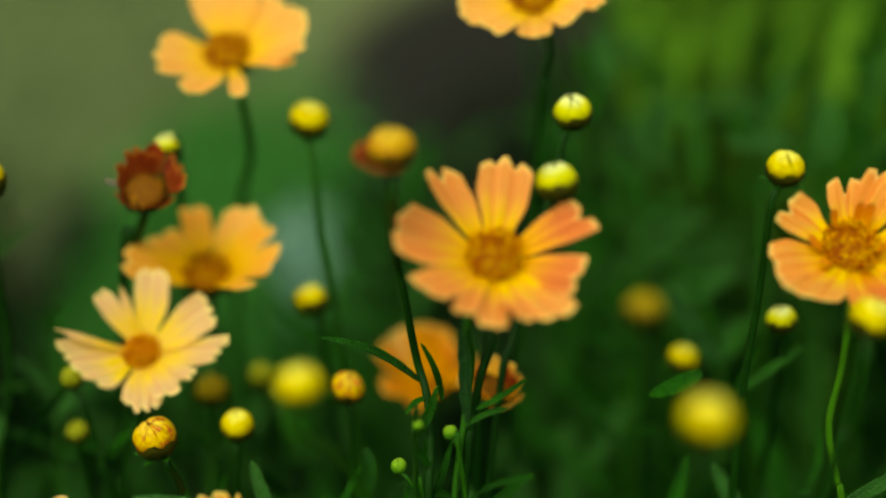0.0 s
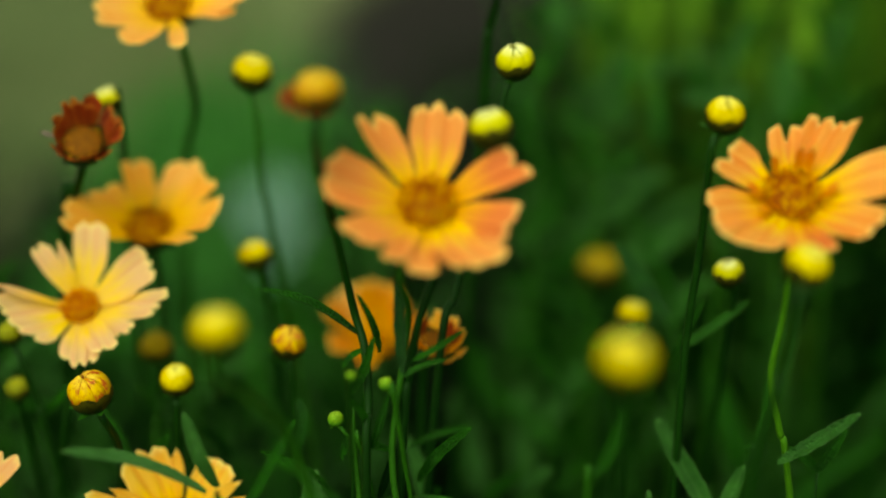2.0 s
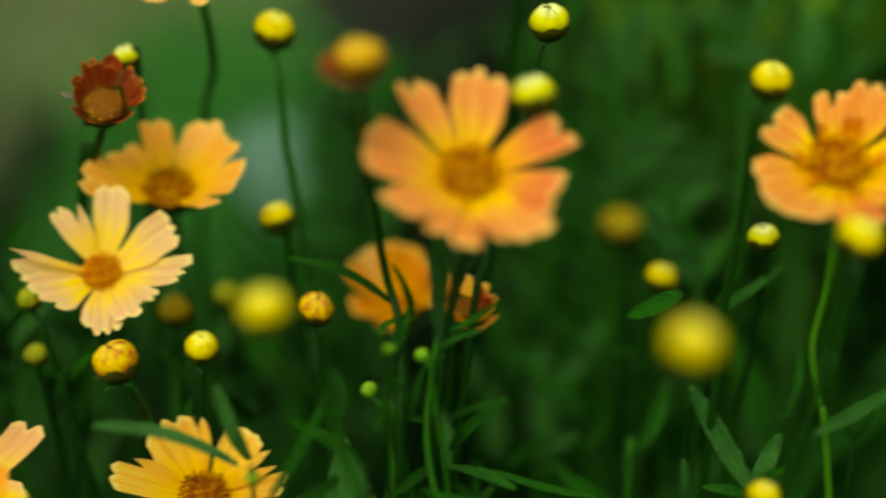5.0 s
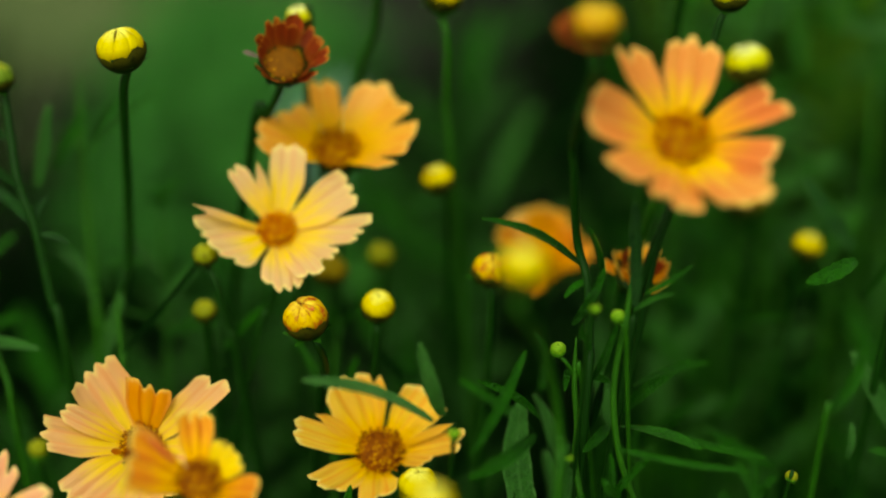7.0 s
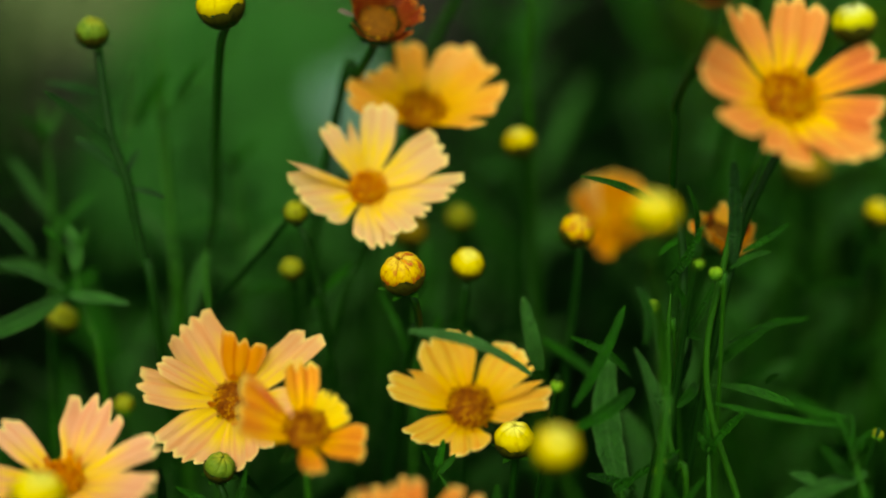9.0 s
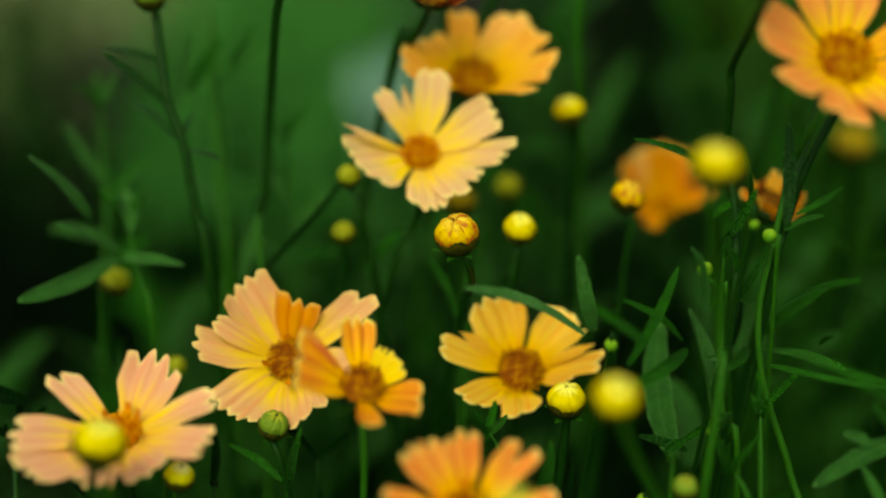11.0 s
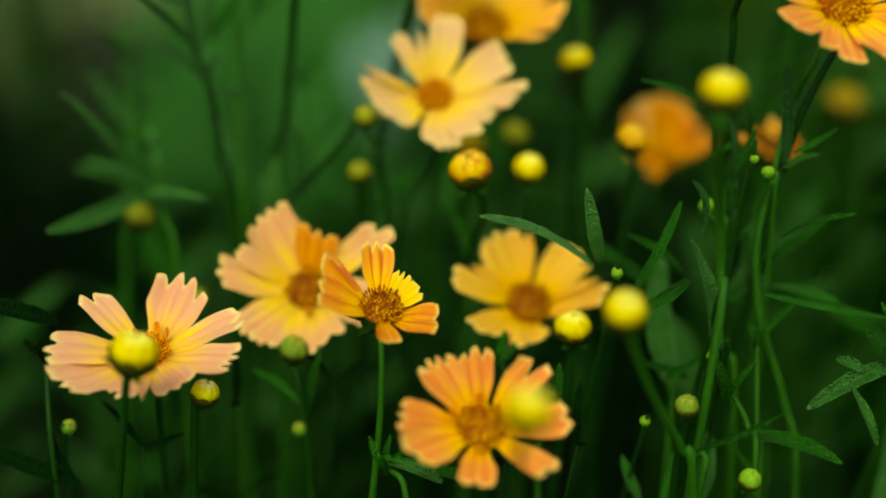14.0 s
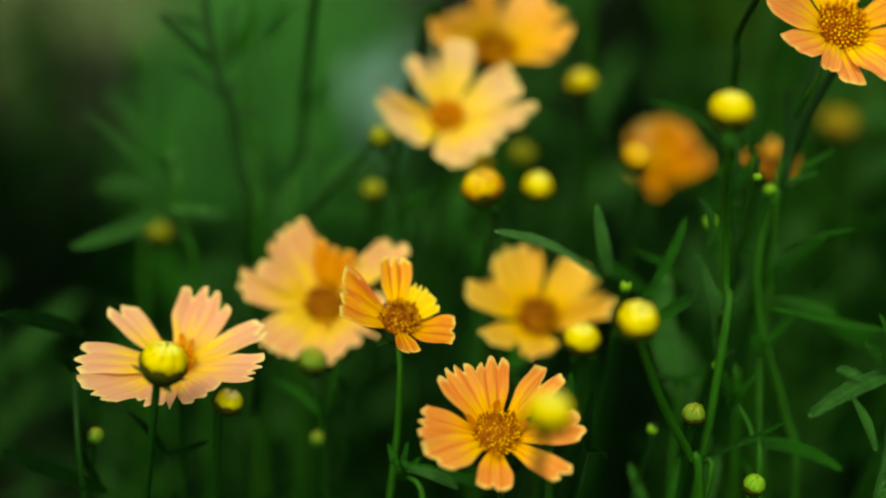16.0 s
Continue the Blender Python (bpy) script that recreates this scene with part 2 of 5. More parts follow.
def bud_material(name, low, high, crown, blush, much=0.0):
    """Closed petals: v runs from the calyx to the crown."""
    mat, tree = nodes_of(name)
    lines, u, v, rnd = streaks(tree, 2.5, 2.5)
    # painted highlight: paler crown, darker foot, over the buds' own tints
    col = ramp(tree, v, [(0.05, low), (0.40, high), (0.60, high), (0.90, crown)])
    mask = ramp(tree, lines, [(0.54 - much, (0, 0, 0)), (0.68 - much, (1, 1, 1))])
    col = mix(tree, mask, col, blush)
    geo = tree.nodes.new("ShaderNodeNewGeometry")
    dots = node(tree, "ShaderNodeTexNoise", Scale=1100.0, Detail=3.0, Roughness=0.65)
    link(tree, geo.outputs["Position"], dots.inputs["Vector"])
    col = mix(tree, ramp(tree, dots.outputs["Fac"], [(0.5, (0, 0, 0)), (0.72, (0.45 + 2 * much, 0.45 + 2 * much, 0.45 + 2 * much))]), col, blush)
    seam = ramp(tree, u, [(0.0, (0.4, 0.4, 0.4)), (0.12, (0, 0, 0)), (0.88, (0, 0, 0)), (1.0, (0.4, 0.4, 0.4))])
    col = mix(tree, seam, col, low)
    thin(tree, col, 0.5, 0.12, bumped(tree, lines, 0.4, 0.0004), 0.12)
    return mat


BUD = {
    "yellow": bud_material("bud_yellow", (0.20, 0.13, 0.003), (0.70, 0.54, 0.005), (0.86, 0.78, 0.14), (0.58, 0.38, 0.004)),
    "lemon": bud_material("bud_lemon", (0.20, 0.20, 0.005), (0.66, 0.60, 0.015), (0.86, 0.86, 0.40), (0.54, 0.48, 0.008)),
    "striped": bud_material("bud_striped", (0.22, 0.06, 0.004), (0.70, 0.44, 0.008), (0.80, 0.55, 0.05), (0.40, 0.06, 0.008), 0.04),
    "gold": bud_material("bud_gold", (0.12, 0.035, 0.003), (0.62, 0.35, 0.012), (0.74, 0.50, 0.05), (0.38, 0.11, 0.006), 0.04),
    "green": bud_material("bud_green", (0.06, 0.17, 0.008), (0.17, 0.33, 0.015), (0.26, 0.42, 0.03), (0.10, 0.23, 0.010)),
    "sepal": bud_material("bud_sepal_green", (0.06, 0.12, 0.01), (0.16, 0.24, 0.02), (0.34, 0.34, 0.03), (0.09, 0.16, 0.01)),
    "amber": bud_material("bud_amber", (0.12, 0.07, 0.004), (0.33, 0.23, 0.006), (0.42, 0.30, 0.010), (0.18, 0.09, 0.004)),
    "dull": bud_material("bud_dull", (0.09, 0.12, 0.006), (0.24, 0.25, 0.01), (0.38, 0.38, 0.02), (0.18, 0.17, 0.006)),
}


SEPAL = bud_material("sepal_olive_brown", (0.006, 0.014, 0.002), (0.016, 0.024, 0.002), (0.06, 0.055, 0.004), (0.010, 0.013, 0.002))


def floret_material(name, low, mid, high):
    mat, tree = nodes_of(name)
    geo = tree.nodes.new("ShaderNodeNewGeometry")
    uv = tree.nodes.new("ShaderNodeUVMap")
    sep = tree.nodes.new("ShaderNodeSeparateXYZ")
    link(tree, uv.outputs["UV"], sep.inputs["Vector"])
    a = ramp(tree, geo.outputs["Random Per Island"], [(0.0, low), (0.5, mid), (1.0, high)])
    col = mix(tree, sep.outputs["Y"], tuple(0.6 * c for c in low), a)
    solid(tree, col, 0.6)
    return mat


FLORET = floret_material("disc_florets_brown_gold", (0.30, 0.065, 0.002), (0.60, 0.22, 0.004), (0.92, 0.52, 0.01))
FLORET_AMBER = floret_material("disc_florets_amber", (0.34, 0.06, 0.002), (0.74, 0.27, 0.004), (0.96, 0.58, 0.01))
FLORET_ORANGE = floret_material("disc_florets_orange", (0.52, 0.11, 0.002), (0.85, 0.28, 0.004), (0.96, 0.50, 0.01))
FLORET_RUST = floret_material("disc_florets_rust", (0.15, 0.025, 0.002), (0.48, 0.14, 0.004), (0.90, 0.45, 0.01))
CORE = plain_green("disc_core_amber", (0.20, 0.05, 0.003), (0.40, 0.12, 0.005), 0.7)


DRY = plain_green("dry_petal_grey", (0.08, 0.06, 0.05), (0.20, 0.16, 0.13), 0.8)
RUST_CORE = plain_green("spent_core_brown", (0.09, 0.030, 0.003), (0.24, 0.09, 0.005), 0.8)


def ground_material():
    mat, tree = nodes_of("soil_and_turf")
    geo = tree.nodes.new("ShaderNodeNewGeometry")
    fine = node(tree, "ShaderNodeTexNoise", Scale=90.0, Detail=6.0, Roughness=0.7)
    big = node(tree, "ShaderNodeTexNoise", Scale=3.2, Detail=3.0)
    for n in (fine, big):
        link(tree, geo.outputs["Position"], n.inputs["Vector"])
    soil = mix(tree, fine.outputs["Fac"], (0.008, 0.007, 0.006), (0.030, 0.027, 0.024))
    turf = mix(tree, fine.outputs["Fac"], (0.105, 0.155, 0.058), (0.22, 0.255, 0.118))
    bare = mix(tree, ramp(tree, big.outputs["Fac"], [(0.52, (0, 0, 0)), (0.70, (1, 1, 1))]), turf, (0.20, 0.16, 0.09))
    def far_from(cx, cy, sx, sy, low, high):
        """0 inside a rounded patch of bare soil, 1 outside it, with a ragged edge."""
        m = tree.nodes.new("ShaderNodeMapping")
        m.inputs["Location"].default_value = (-cx / sx, -cy / sy, 0)
        m.inputs["Scale"].default_value = (1 / sx, 1 / sy, 0)
        link(tree, geo.outputs["Position"], m.inputs["Vector"])
        d = tree.nodes.new("ShaderNodeVectorMath")
        d.operation = "LENGTH"
        link(tree, m.outputs["Vector"], d.inputs[0])
        a = node(tree, "ShaderNodeMath")
        a.operation = "ADD"
        link(tree, d.outputs["Value"], a.inputs[0])
        link(tree, grey(tree, big.outputs["Fac"], -0.15, 0.15), a.inputs[1])
        r = tree.nodes.new("ShaderNodeMapRange")
        r.inputs["From Min"].default_value, r.inputs["From Max"].default_value = low, high
        link(tree, a.outputs[0], r.inputs["Value"])
        return r.outputs["Result"]

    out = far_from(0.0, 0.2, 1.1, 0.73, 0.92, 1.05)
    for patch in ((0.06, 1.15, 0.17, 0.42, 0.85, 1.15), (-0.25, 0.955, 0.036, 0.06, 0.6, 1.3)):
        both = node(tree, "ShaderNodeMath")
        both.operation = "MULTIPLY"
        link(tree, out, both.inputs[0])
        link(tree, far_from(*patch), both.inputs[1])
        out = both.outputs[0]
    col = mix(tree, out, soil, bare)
    solid(tree, col, 0.95, bumped(tree, fine.outputs["Fac"], 0.8, 0.01), 0.1)
    return mat


GROUND = ground_material()


# ---- building helpers ----
def part(name, bm, material, parent, label=""):
    me = bpy.data.meshes.new(name)
    bm.to_mesh(me)
    bm.free()
    return part_mesh(name, me, material, parent, label)


def part_mesh(name, me, material, parent, label=""):
    if material is not None and not me.materials:
        me.materials.append(material)
    for p in me.polygons:
        p.use_smooth = True
    ob = new(name, me)
    ob.parent = parent
    if label:
        tagged(ob, label)
    return ob


def thing(name, foot, label, category, group=""):
    ob = new(name)
    ob.empty_display_size = 0.01
    ob.location = foot
    return tagged(ob, label, category, group)


def spline(points, n):
    """A smooth line through the points, n steps a span."""
    p = [Vector(q) for q in points]
    p = [2 * p[0] - p[1]] + p + [2 * p[-1] - p[-2]]
    out = []
    for a, b, c, d in zip(p, p[1:], p[2:], p[3:]):
        for k in range(n):
            t = k / n
            out.append(0.5 * (2 * b + (c - a) * t + (2 * a - 5 * b + 4 * c - d) * t * t + (3 * b - a - 3 * c + d) * t ** 3))
    return out + [p[-2]]


def tube(points, radii, sides=7):
    """A bmesh tube along the points."""
    bm = bmesh.new()
    rings = []
    for k, q in enumerate(points):
        way = (points[min(k + 1, len(points) - 1)] - points[max(k - 1, 0)]).normalized()
        x = way.orthogonal().normalized() if k == 0 else (x - way * way.dot(x)).normalized()
        y = way.cross(x)
        r = radii(k / (len(points) - 1))
        rings.append([bm.verts.new(q + r * (math.cos(a) * x + math.sin(a) * y)) for a in (2 * math.pi * s / sides for s in range(sides))])
    for a, b in zip(rings, rings[1:]):
        for s in range(sides):
            bm.faces.new((a[s], a[(s + 1) % sides], b[(s + 1) % sides], b[s]))
    bm.faces.new(rings[0][::-1])
    bm.faces.new(rings[-1])
    return bm


def sheet(grid):
    """A bmesh from rows of points; u runs across a row, v along the rows."""
    bm = bmesh.new()
    layer = bm.loops.layers.uv.new("UVMap")
    rows = [[bm.verts.new(q) for q in row] for row in grid]
    nv, nu = len(rows) - 1, len(rows[0]) - 1
    for j in range(nv):
        for i in range(nu):
            f = bm.faces.new((rows[j][i], rows[j][i + 1], rows[j + 1][i + 1], rows[j + 1][i]))
            for loop, (a, b) in zip(f.loops, ((i, j), (i + 1, j), (i + 1, j + 1), (i, j + 1))):
                loop[layer].uv = (a / nu, b / nv)
    return bm


def leaf_grid(base, tip, width, arch, rng, rows=13):
    """A narrow lance-shaped blade with a folded midrib, from its base to its tip."""
    base, tip = Vector(base), Vector(tip)
    way = tip - base
    length = way.length
    way.normalize()
    up = Vector((0, -0.55, 0.83))
    side = way.cross(up)
    side = side.normalized() if side.length > 0.05 else Vector((1, 0, 0))
    side = (Matrix.Rotation(rng.uniform(-0.5, 0.5), 3, way) @ side).normalized()
    up = side.cross(way).normalized()
    twist = rng.uniform(-0.7, 0.7)
    sway = rng.uniform(-0.07, 0.07) * length
    wave = rng.uniform(0, 6)
    grid = []
    for j in range(rows + 1):
        v = j / rows
        w = width * 0.5 * (0.22 + 0.78 * math.sin(math.pi * min(1, v ** 0.85 * 0.92 + 0.03)) ** 0.75) * (1 if v < 0.98 else 0.3)
        w *= 1 + 0.06 * math.sin(31 * v + wave)
        mid = base + way * length * v + up * (arch * length * math.sin(math.pi * v)) + side * (sway * math.sin(math.pi * v))
        s = Matrix.Rotation(twist * (v - 0.3), 3, way) @ side
        n = s.cross(way)
        row = []
        for i in range(5):
            u = i / 2 - 1
            lift = abs(u) * w * 0.38 + 0.06 * w * math.sin(9 * v + wave + 2 * u)
            row.append(mid + s * (u * w) - n * lift * -1)
        grid.append(row)
    return grid


def leaf(base, tip, width_mm, parent, rng, material=None):
    grid = leaf_grid(base, tip, width_mm / 1000, rng.uniform(0.02, 0.09), rng)
    return part("leaf", sheet(grid), material or (LEAF_FRESH if rng.random() < 0.18 else LEAF), parent)


def frame_of(centre, tau, sig):
    """A flower's own axes: z out of its face; tau leans it from upright towards -y, sig towards +x."""
    t, s = radians(tau), radians(sig)
    n = Vector((math.sin(s), -math.sin(t) * math.cos(s), math.cos(t) * math.cos(s)))
    x = (Vector((1, 0, 0)) - n.x * n).normalized()
    m = Matrix((x, n.cross(x), n)).transposed().to_4x4()
    return Matrix.Translation(centre) @ m


def petal_grid(m, angle, length, width, lift, r0, rng, lobes=0, notch=0.12, skew=0.0, drop=0.10):
    """One ray petal: narrow foot, broad end cut into lobes, grooves running back from the cuts, uneven edges."""
    a = radians(angle)
    out = Vector((math.cos(a), math.sin(a), 0))
    side = Vector((-math.sin(a), math.cos(a), 0))
    lobes = lobes or rng.choice((2, 3, 3))
    cuts = [2 * (k + rng.uniform(-0.18, 0.18)) / lobes - 1 for k in range(1, lobes)]
    deep = [notch * rng.uniform(0.75, 1.3) for _ in cuts]
    tops = [rng.uniform(-0.025, 0.025) for _ in range(lobes)]
    cup, arch = rng.uniform(-0.02, 0.20), rng.uniform(-0.03, 0.09)
    tilt, bend = rng.uniform(-0.12, 0.12), rng.uniform(-0.05, 0.05)
    curl = rng.uniform(-0.10, 0.06)
    edges = (rng.uniform(-0.10, 0.16), rng.uniform(-0.10, 0.16))
    peak = rng.uniform(0.66, 0.86)
    groove = rng.uniform(0.035, 0.06)
    salt = rng.uniform(0, 90)
    nu, nv = (24, 14) if lobes > 1 else (12, 12)
    jag = [0.028 * noise.noise((3 * i / nu, salt, 0)) + 0.022 * noise.noise((9 * i / nu, salt, 5)) for i in range(nu + 1)]
    reach, rise = length * math.cos(radians(lift)), length * math.sin(radians(lift))
    pleats = cuts or [rng.uniform(-0.2, 0.2)]
    grid = []
    for j in range(nv + 1):
        v = j / nv
        row = []
        for i in range(nu + 1):
            u = 2 * i / nu - 1
            w = 0.50 * width * (0.40 + 0.60 * math.sin(0.5 * math.pi * min(1, v / peak)) ** 1.15)
            w *= 1 + 0.035 * math.sin(9 * v + salt + 2 * u)
            if lobes == 1:
                w *= math.sqrt(max(0.06, 1 - max(0, (v - 0.72) / 0.29) ** 2))
            lobe = sum(u > c for c in cuts)
            end = 1 - drop * abs(u) ** 2.2 + skew * u + jag[i] + tops[lobe]
            for c, d in zip(cuts, deep):
                end -= d * max(0, 1 - abs(u - c) * lobes * 1.25) ** 1.3
            s = v * (end if v > 0.55 else 1 + (end - 1) * v / 0.55)
            r = r0 + (reach - r0) * s
            z = rise * s ** 1.1 + length * arch * (s - s * s) * 4 * 0.5 + length * curl * max(0, v - 0.72) ** 2 * 5
            z += width * cup * (u * u - 0.3) * v + tilt * u * w * v
            z -= width * groove * sum(math.exp(-((u - c) * lobes * 2.2) ** 2) for c in pleats) * min(1, 1.6 * v)
            z += width * edges[u > 0] * max(0, abs(u) - 0.5) ** 2 * 3 * v + width * 0.03 * noise.noise((3 * u, 4 * v, salt))
            row.append(m @ (out * r + side * (u * w + bend * length * (s * s - s)) + Vector((0, 0, z))))
        grid.append(row)
    return grid


def dome_bm(m, r, high, rings=5, sides=14):
    bm = bmesh.new()
    rows = []
    for k in range(rings):
        a = 0.5 * math.pi * k / rings
        rows.append([bm.verts.new(m @ Vector((r * math.cos(a) * math.cos(b), r * math.cos(a) * math.sin(b), high * math.sin(a)))) for b in (2 * math.pi * s / sides for s in range(sides))])
    top = bm.verts.new(m @ Vector((0, 0, high)))
    for a, b in zip(rows, rows[1:]):
        for s in range(sides):
            bm.faces.new((a[s], a[(s + 1) % sides], b[(s + 1) % sides], b[s]))
    for s in range(sides):
        bm.faces.new((rows[-1][s], rows[-1][(s + 1) % sides], top))
    bm.faces.new(rows[0][::-1])
    return bm


def florets_bm(m, r, high, rng, count=190):
    """Tubular disc florets in a sunflower spiral, taller and paler round the rim."""
    bm = bmesh.new()
    layer = bm.loops.layers.uv.new("UVMap")
    for k in range(count):
        q = math.sqrt((k + 0.5) / count)
        a = k * 2.39996
        rr = r * q * 1.02
        z = high * math.sqrt(max(0, 1 - q * q * 0.95))
        n = Vector((math.cos(a) * q * 0.7, math.sin(a) * q * 0.7, 1)).normalized()
        n = (n + Vector((rng.uniform(-0.25, 0.25), rng.uniform(-0.25, 0.25), 0))).normalized()
        foot = Vector((math.cos(a) * rr, math.sin(a) * rr, z - 0.0004))
        tall = r * (rng.uniform(0.10, 0.18) + 0.20 * q ** 3 * rng.random())
        fat = r * rng.uniform(0.046, 0.066)
        x = n.orthogonal().normalized()
        y = n.cross(x)
        low = [bm.verts.new(m @ (foot + fat * 0.7 * (x * math.cos(b) + y * math.sin(b)))) for b in (0, 1.57, 3.14, 4.71)]
        mid = [bm.verts.new(m @ (foot + n * tall * 0.75 + fat * 1.15 * (x * math.cos(b) + y * math.sin(b)))) for b in (0, 1.57, 3.14, 4.71)]
        top = bm.verts.new(m @ (foot + n * tall))
        for s in range(4):
            f = bm.faces.new((low[s], low[(s + 1) % 4], mid[(s + 1) % 4], mid[s]))
            for loop, v in zip(f.loops, (0, 0, 0.8, 0.8)):
                loop[layer].uv = (0.5, v)
            f = bm.faces.new((mid[s], mid[(s + 1) % 4], top))
            for loop, v in zip(f.loops, (0.8, 0.8, 1)):
                loop[layer].uv = (0.5, v)
    return bm


def bract_grid(m, angle, r, spread, length, width):
    a = radians(angle)
    out, side = Vector((math.cos(a), math.sin(a), 0)), Vector((-math.sin(a), math.cos(a), 0))
    grid = []
    for j in range(6):
        v = j / 5
        q = out * (r * 0.35 + length * v * math.sin(spread * (0.4 + 0.6 * v))) + Vector((0, 0, length * v * math.cos(spread)))
        w = width * 0.5 * math.sin(math.pi * (0.22 + 0.76 * v)) ** 0.7
        grid.append([m @ (q + side * (u * w) - out * (abs(u) * w * 0.3)) for u in (-1, 0, 1)])
    return grid


def stalk(owner, head, heading, via, rng, thick=0.00085, material=None, point=False):
    """The stem from under a head down to the soil."""
    head = Vector(head)
    pts = [head, head + Vector(heading) * 0.007] if not via else [head]
    pts += [Vector(q) for q in via]
    last = pts[-1]
    lean = Vector((rng.uniform(-0.02, 0.02), rng.uniform(-0.005, 0.03), 0))
    fall = last - pts[-2]
    if len(via) > 1 and fall.z < -0.001:
        lean = Vector((fall.x, fall.y, 0)) * (last.z / -fall.z)
        lean = lean * min(1, 0.05 / max(lean.length, 0.0001))
    foot = Vector((last.x + lean.x, last.y + 0.006 + lean.y, -0.004))
    pts += [last.lerp(foot, 0.45) + Vector((rng.uniform(-0.002, 0.002), 0, 0)), foot]
    part("stem", tube(spline(pts, 6), lambda f: thick * (1 + 0.35 * f) * (min(1, 0.2 + f / 0.12) if point else 1)), material or STEM, owner)
    return foot


seed_count = [0]


def fresh():
    seed_count[0] += 1
    return random.Random(seed_count[0] * 7919)


FLOWER_LABEL = {
    "peach": "peach-orange flower with eight toothed petals round a brown-gold disc",
    "peach_bright": "bright peach flower with split toothed petals and a bristly gold disc",
    "pale": "pale cream-peach flower with ragged narrow petals and small orange disc",
    "amber": "amber-yellow flower with broad petals and wide brown disc",
    "apricot": "apricot flower with overlapping petals on a tall stem",
    "golden": "golden-yellow flower with a brown disc and a bent lower petal",
    "pink": "salmon-pink flower with many ragged petals and a yellow heart",
    "pink_light": "light pink flower with long spreading petals and orange heart",
    "orange": "small orange flower losing petals, two of them yellow",
    "orange_peach": "orange-peach flower with pale toothed petal tips on a short stem",
    "deep_orange": "deep orange flower turned away, half hidden by leaves",
}


def flower(palette, centre, tau, sig, disc, petals, via=(), leaves=(), stem=None):
    """petals: angle, length and width in mm, lift, lobes, depth of the cuts, skew and fall of the end, and a palette of its own."""
    rng = fresh()
    m = frame_of(centre, tau, sig)
    r = disc / 1000
    n = m.to_3x3() @ Vector((0, 0, 1))
    owner = thing("coreopsis_flower", (0, 0, 0), FLOWER_LABEL[palette], "flower", "flowers in the bed")
    for k, (angle, length, width, lift, lobes, notch, skew, fall, *other) in enumerate(petals):
        mat = PETAL[other[0] if other else palette]
        sunk = Matrix.Translation((0, 0, -0.0006 - 0.0006 * (k % 2)))
        part("petal", sheet(petal_grid(m @ sunk, angle, length / 1000, width / 1000, lift, r * 0.70, rng, lobes, notch, skew, fall)), mat, owner)
    core = part("disc", dome_bm(m @ Matrix.Translation((0, 0, -0.0008)), r * 0.98, r * 0.46), CORE, owner)
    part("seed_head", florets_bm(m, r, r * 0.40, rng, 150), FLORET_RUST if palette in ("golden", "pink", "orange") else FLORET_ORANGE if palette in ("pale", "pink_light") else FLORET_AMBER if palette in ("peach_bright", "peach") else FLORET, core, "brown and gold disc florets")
    back = m @ Matrix.Translation((0, 0, -0.0048))
    part("calyx", dome_bm(back, r * 0.85, 0.0034), CALYX, owner)
    for k in range(8):
        part("bract", sheet(bract_grid(back, k * 45 + 10, r * 0.9, 1.25, 0.007, 0.0022)), CALYX, owner)
    inner = {"peach_bright": 8, "pink_light": 8, "pink": 4, "orange_peach": 4}.get(palette, 0)
    for k in range(inner):
        part("inner_petal", sheet(petal_grid(m, k * 360 / inner + rng.uniform(-18, 18), r * rng.uniform(1.4, 2.0), r * rng.uniform(0.25, 0.42), rng.uniform(26, 50), r * 0.85, rng, 1)), PETAL["orange"], owner, "short curled orange inner petal")
    stalk(owner, Vector(centre) - n * 0.0044, -n, via, rng, 0.0010 if palette == "apricot" else 0.00064, stem or (STEM_FRESH if palette == "peach_bright" else STEM_MID if palette in ("peach", "orange") else STEM))
    for base, tip, width, *kind in leaves:
        leaf(base, tip, width, owner, rng, *kind)
    return owner


BUD_LABEL = {
    "yellow": "closed yellow flower bud in a dark green calyx on thin stem",
    "lemon": "pale lemon flower bud just opening above its green calyx",
    "striped": "yellow flower bud streaked with red, green bracts below",
    "gold": "golden spent bud with rust-brown withered petals at one side",
    "green": "small tight green flower bud on a thin stalk",
    "sepal": "green flower bud still wrapped in its sepals on a dark stem",
    "amber": "dull amber flower bud on a thin stem among leaves",
    "dull": "dull olive-yellow flower bud deep among the leaves",
}


def bud_petal_grid(m, angle, r, rng_turn, open_up=0.0):
    """A closed petal: one lobe of the ball, running from the calyx over the crown."""
    grid = []
    for j in range(9):
        v = j / 8
        lat = radians(-16 + (102 - 14 * open_up) * v)
        row = []
        for i in range(7):
            u = i / 3 - 1
            lon = radians(angle) + u * radians(34) * (1 - 0.25 * v) + rng_turn * v
            rr = r * (1 + 0.12 * (1 - u * u)) * (1 - 0.24 * max(0, v - 0.6)) * (1 + open_up * 0.18 * max(0, v - 0.7))
            row.append(m @ Vector((rr * math.cos(lat) * math.cos(lon), rr * math.cos(lat) * math.sin(lon), rr * 0.96 * math.sin(lat))))
        grid.append(row)
    return grid


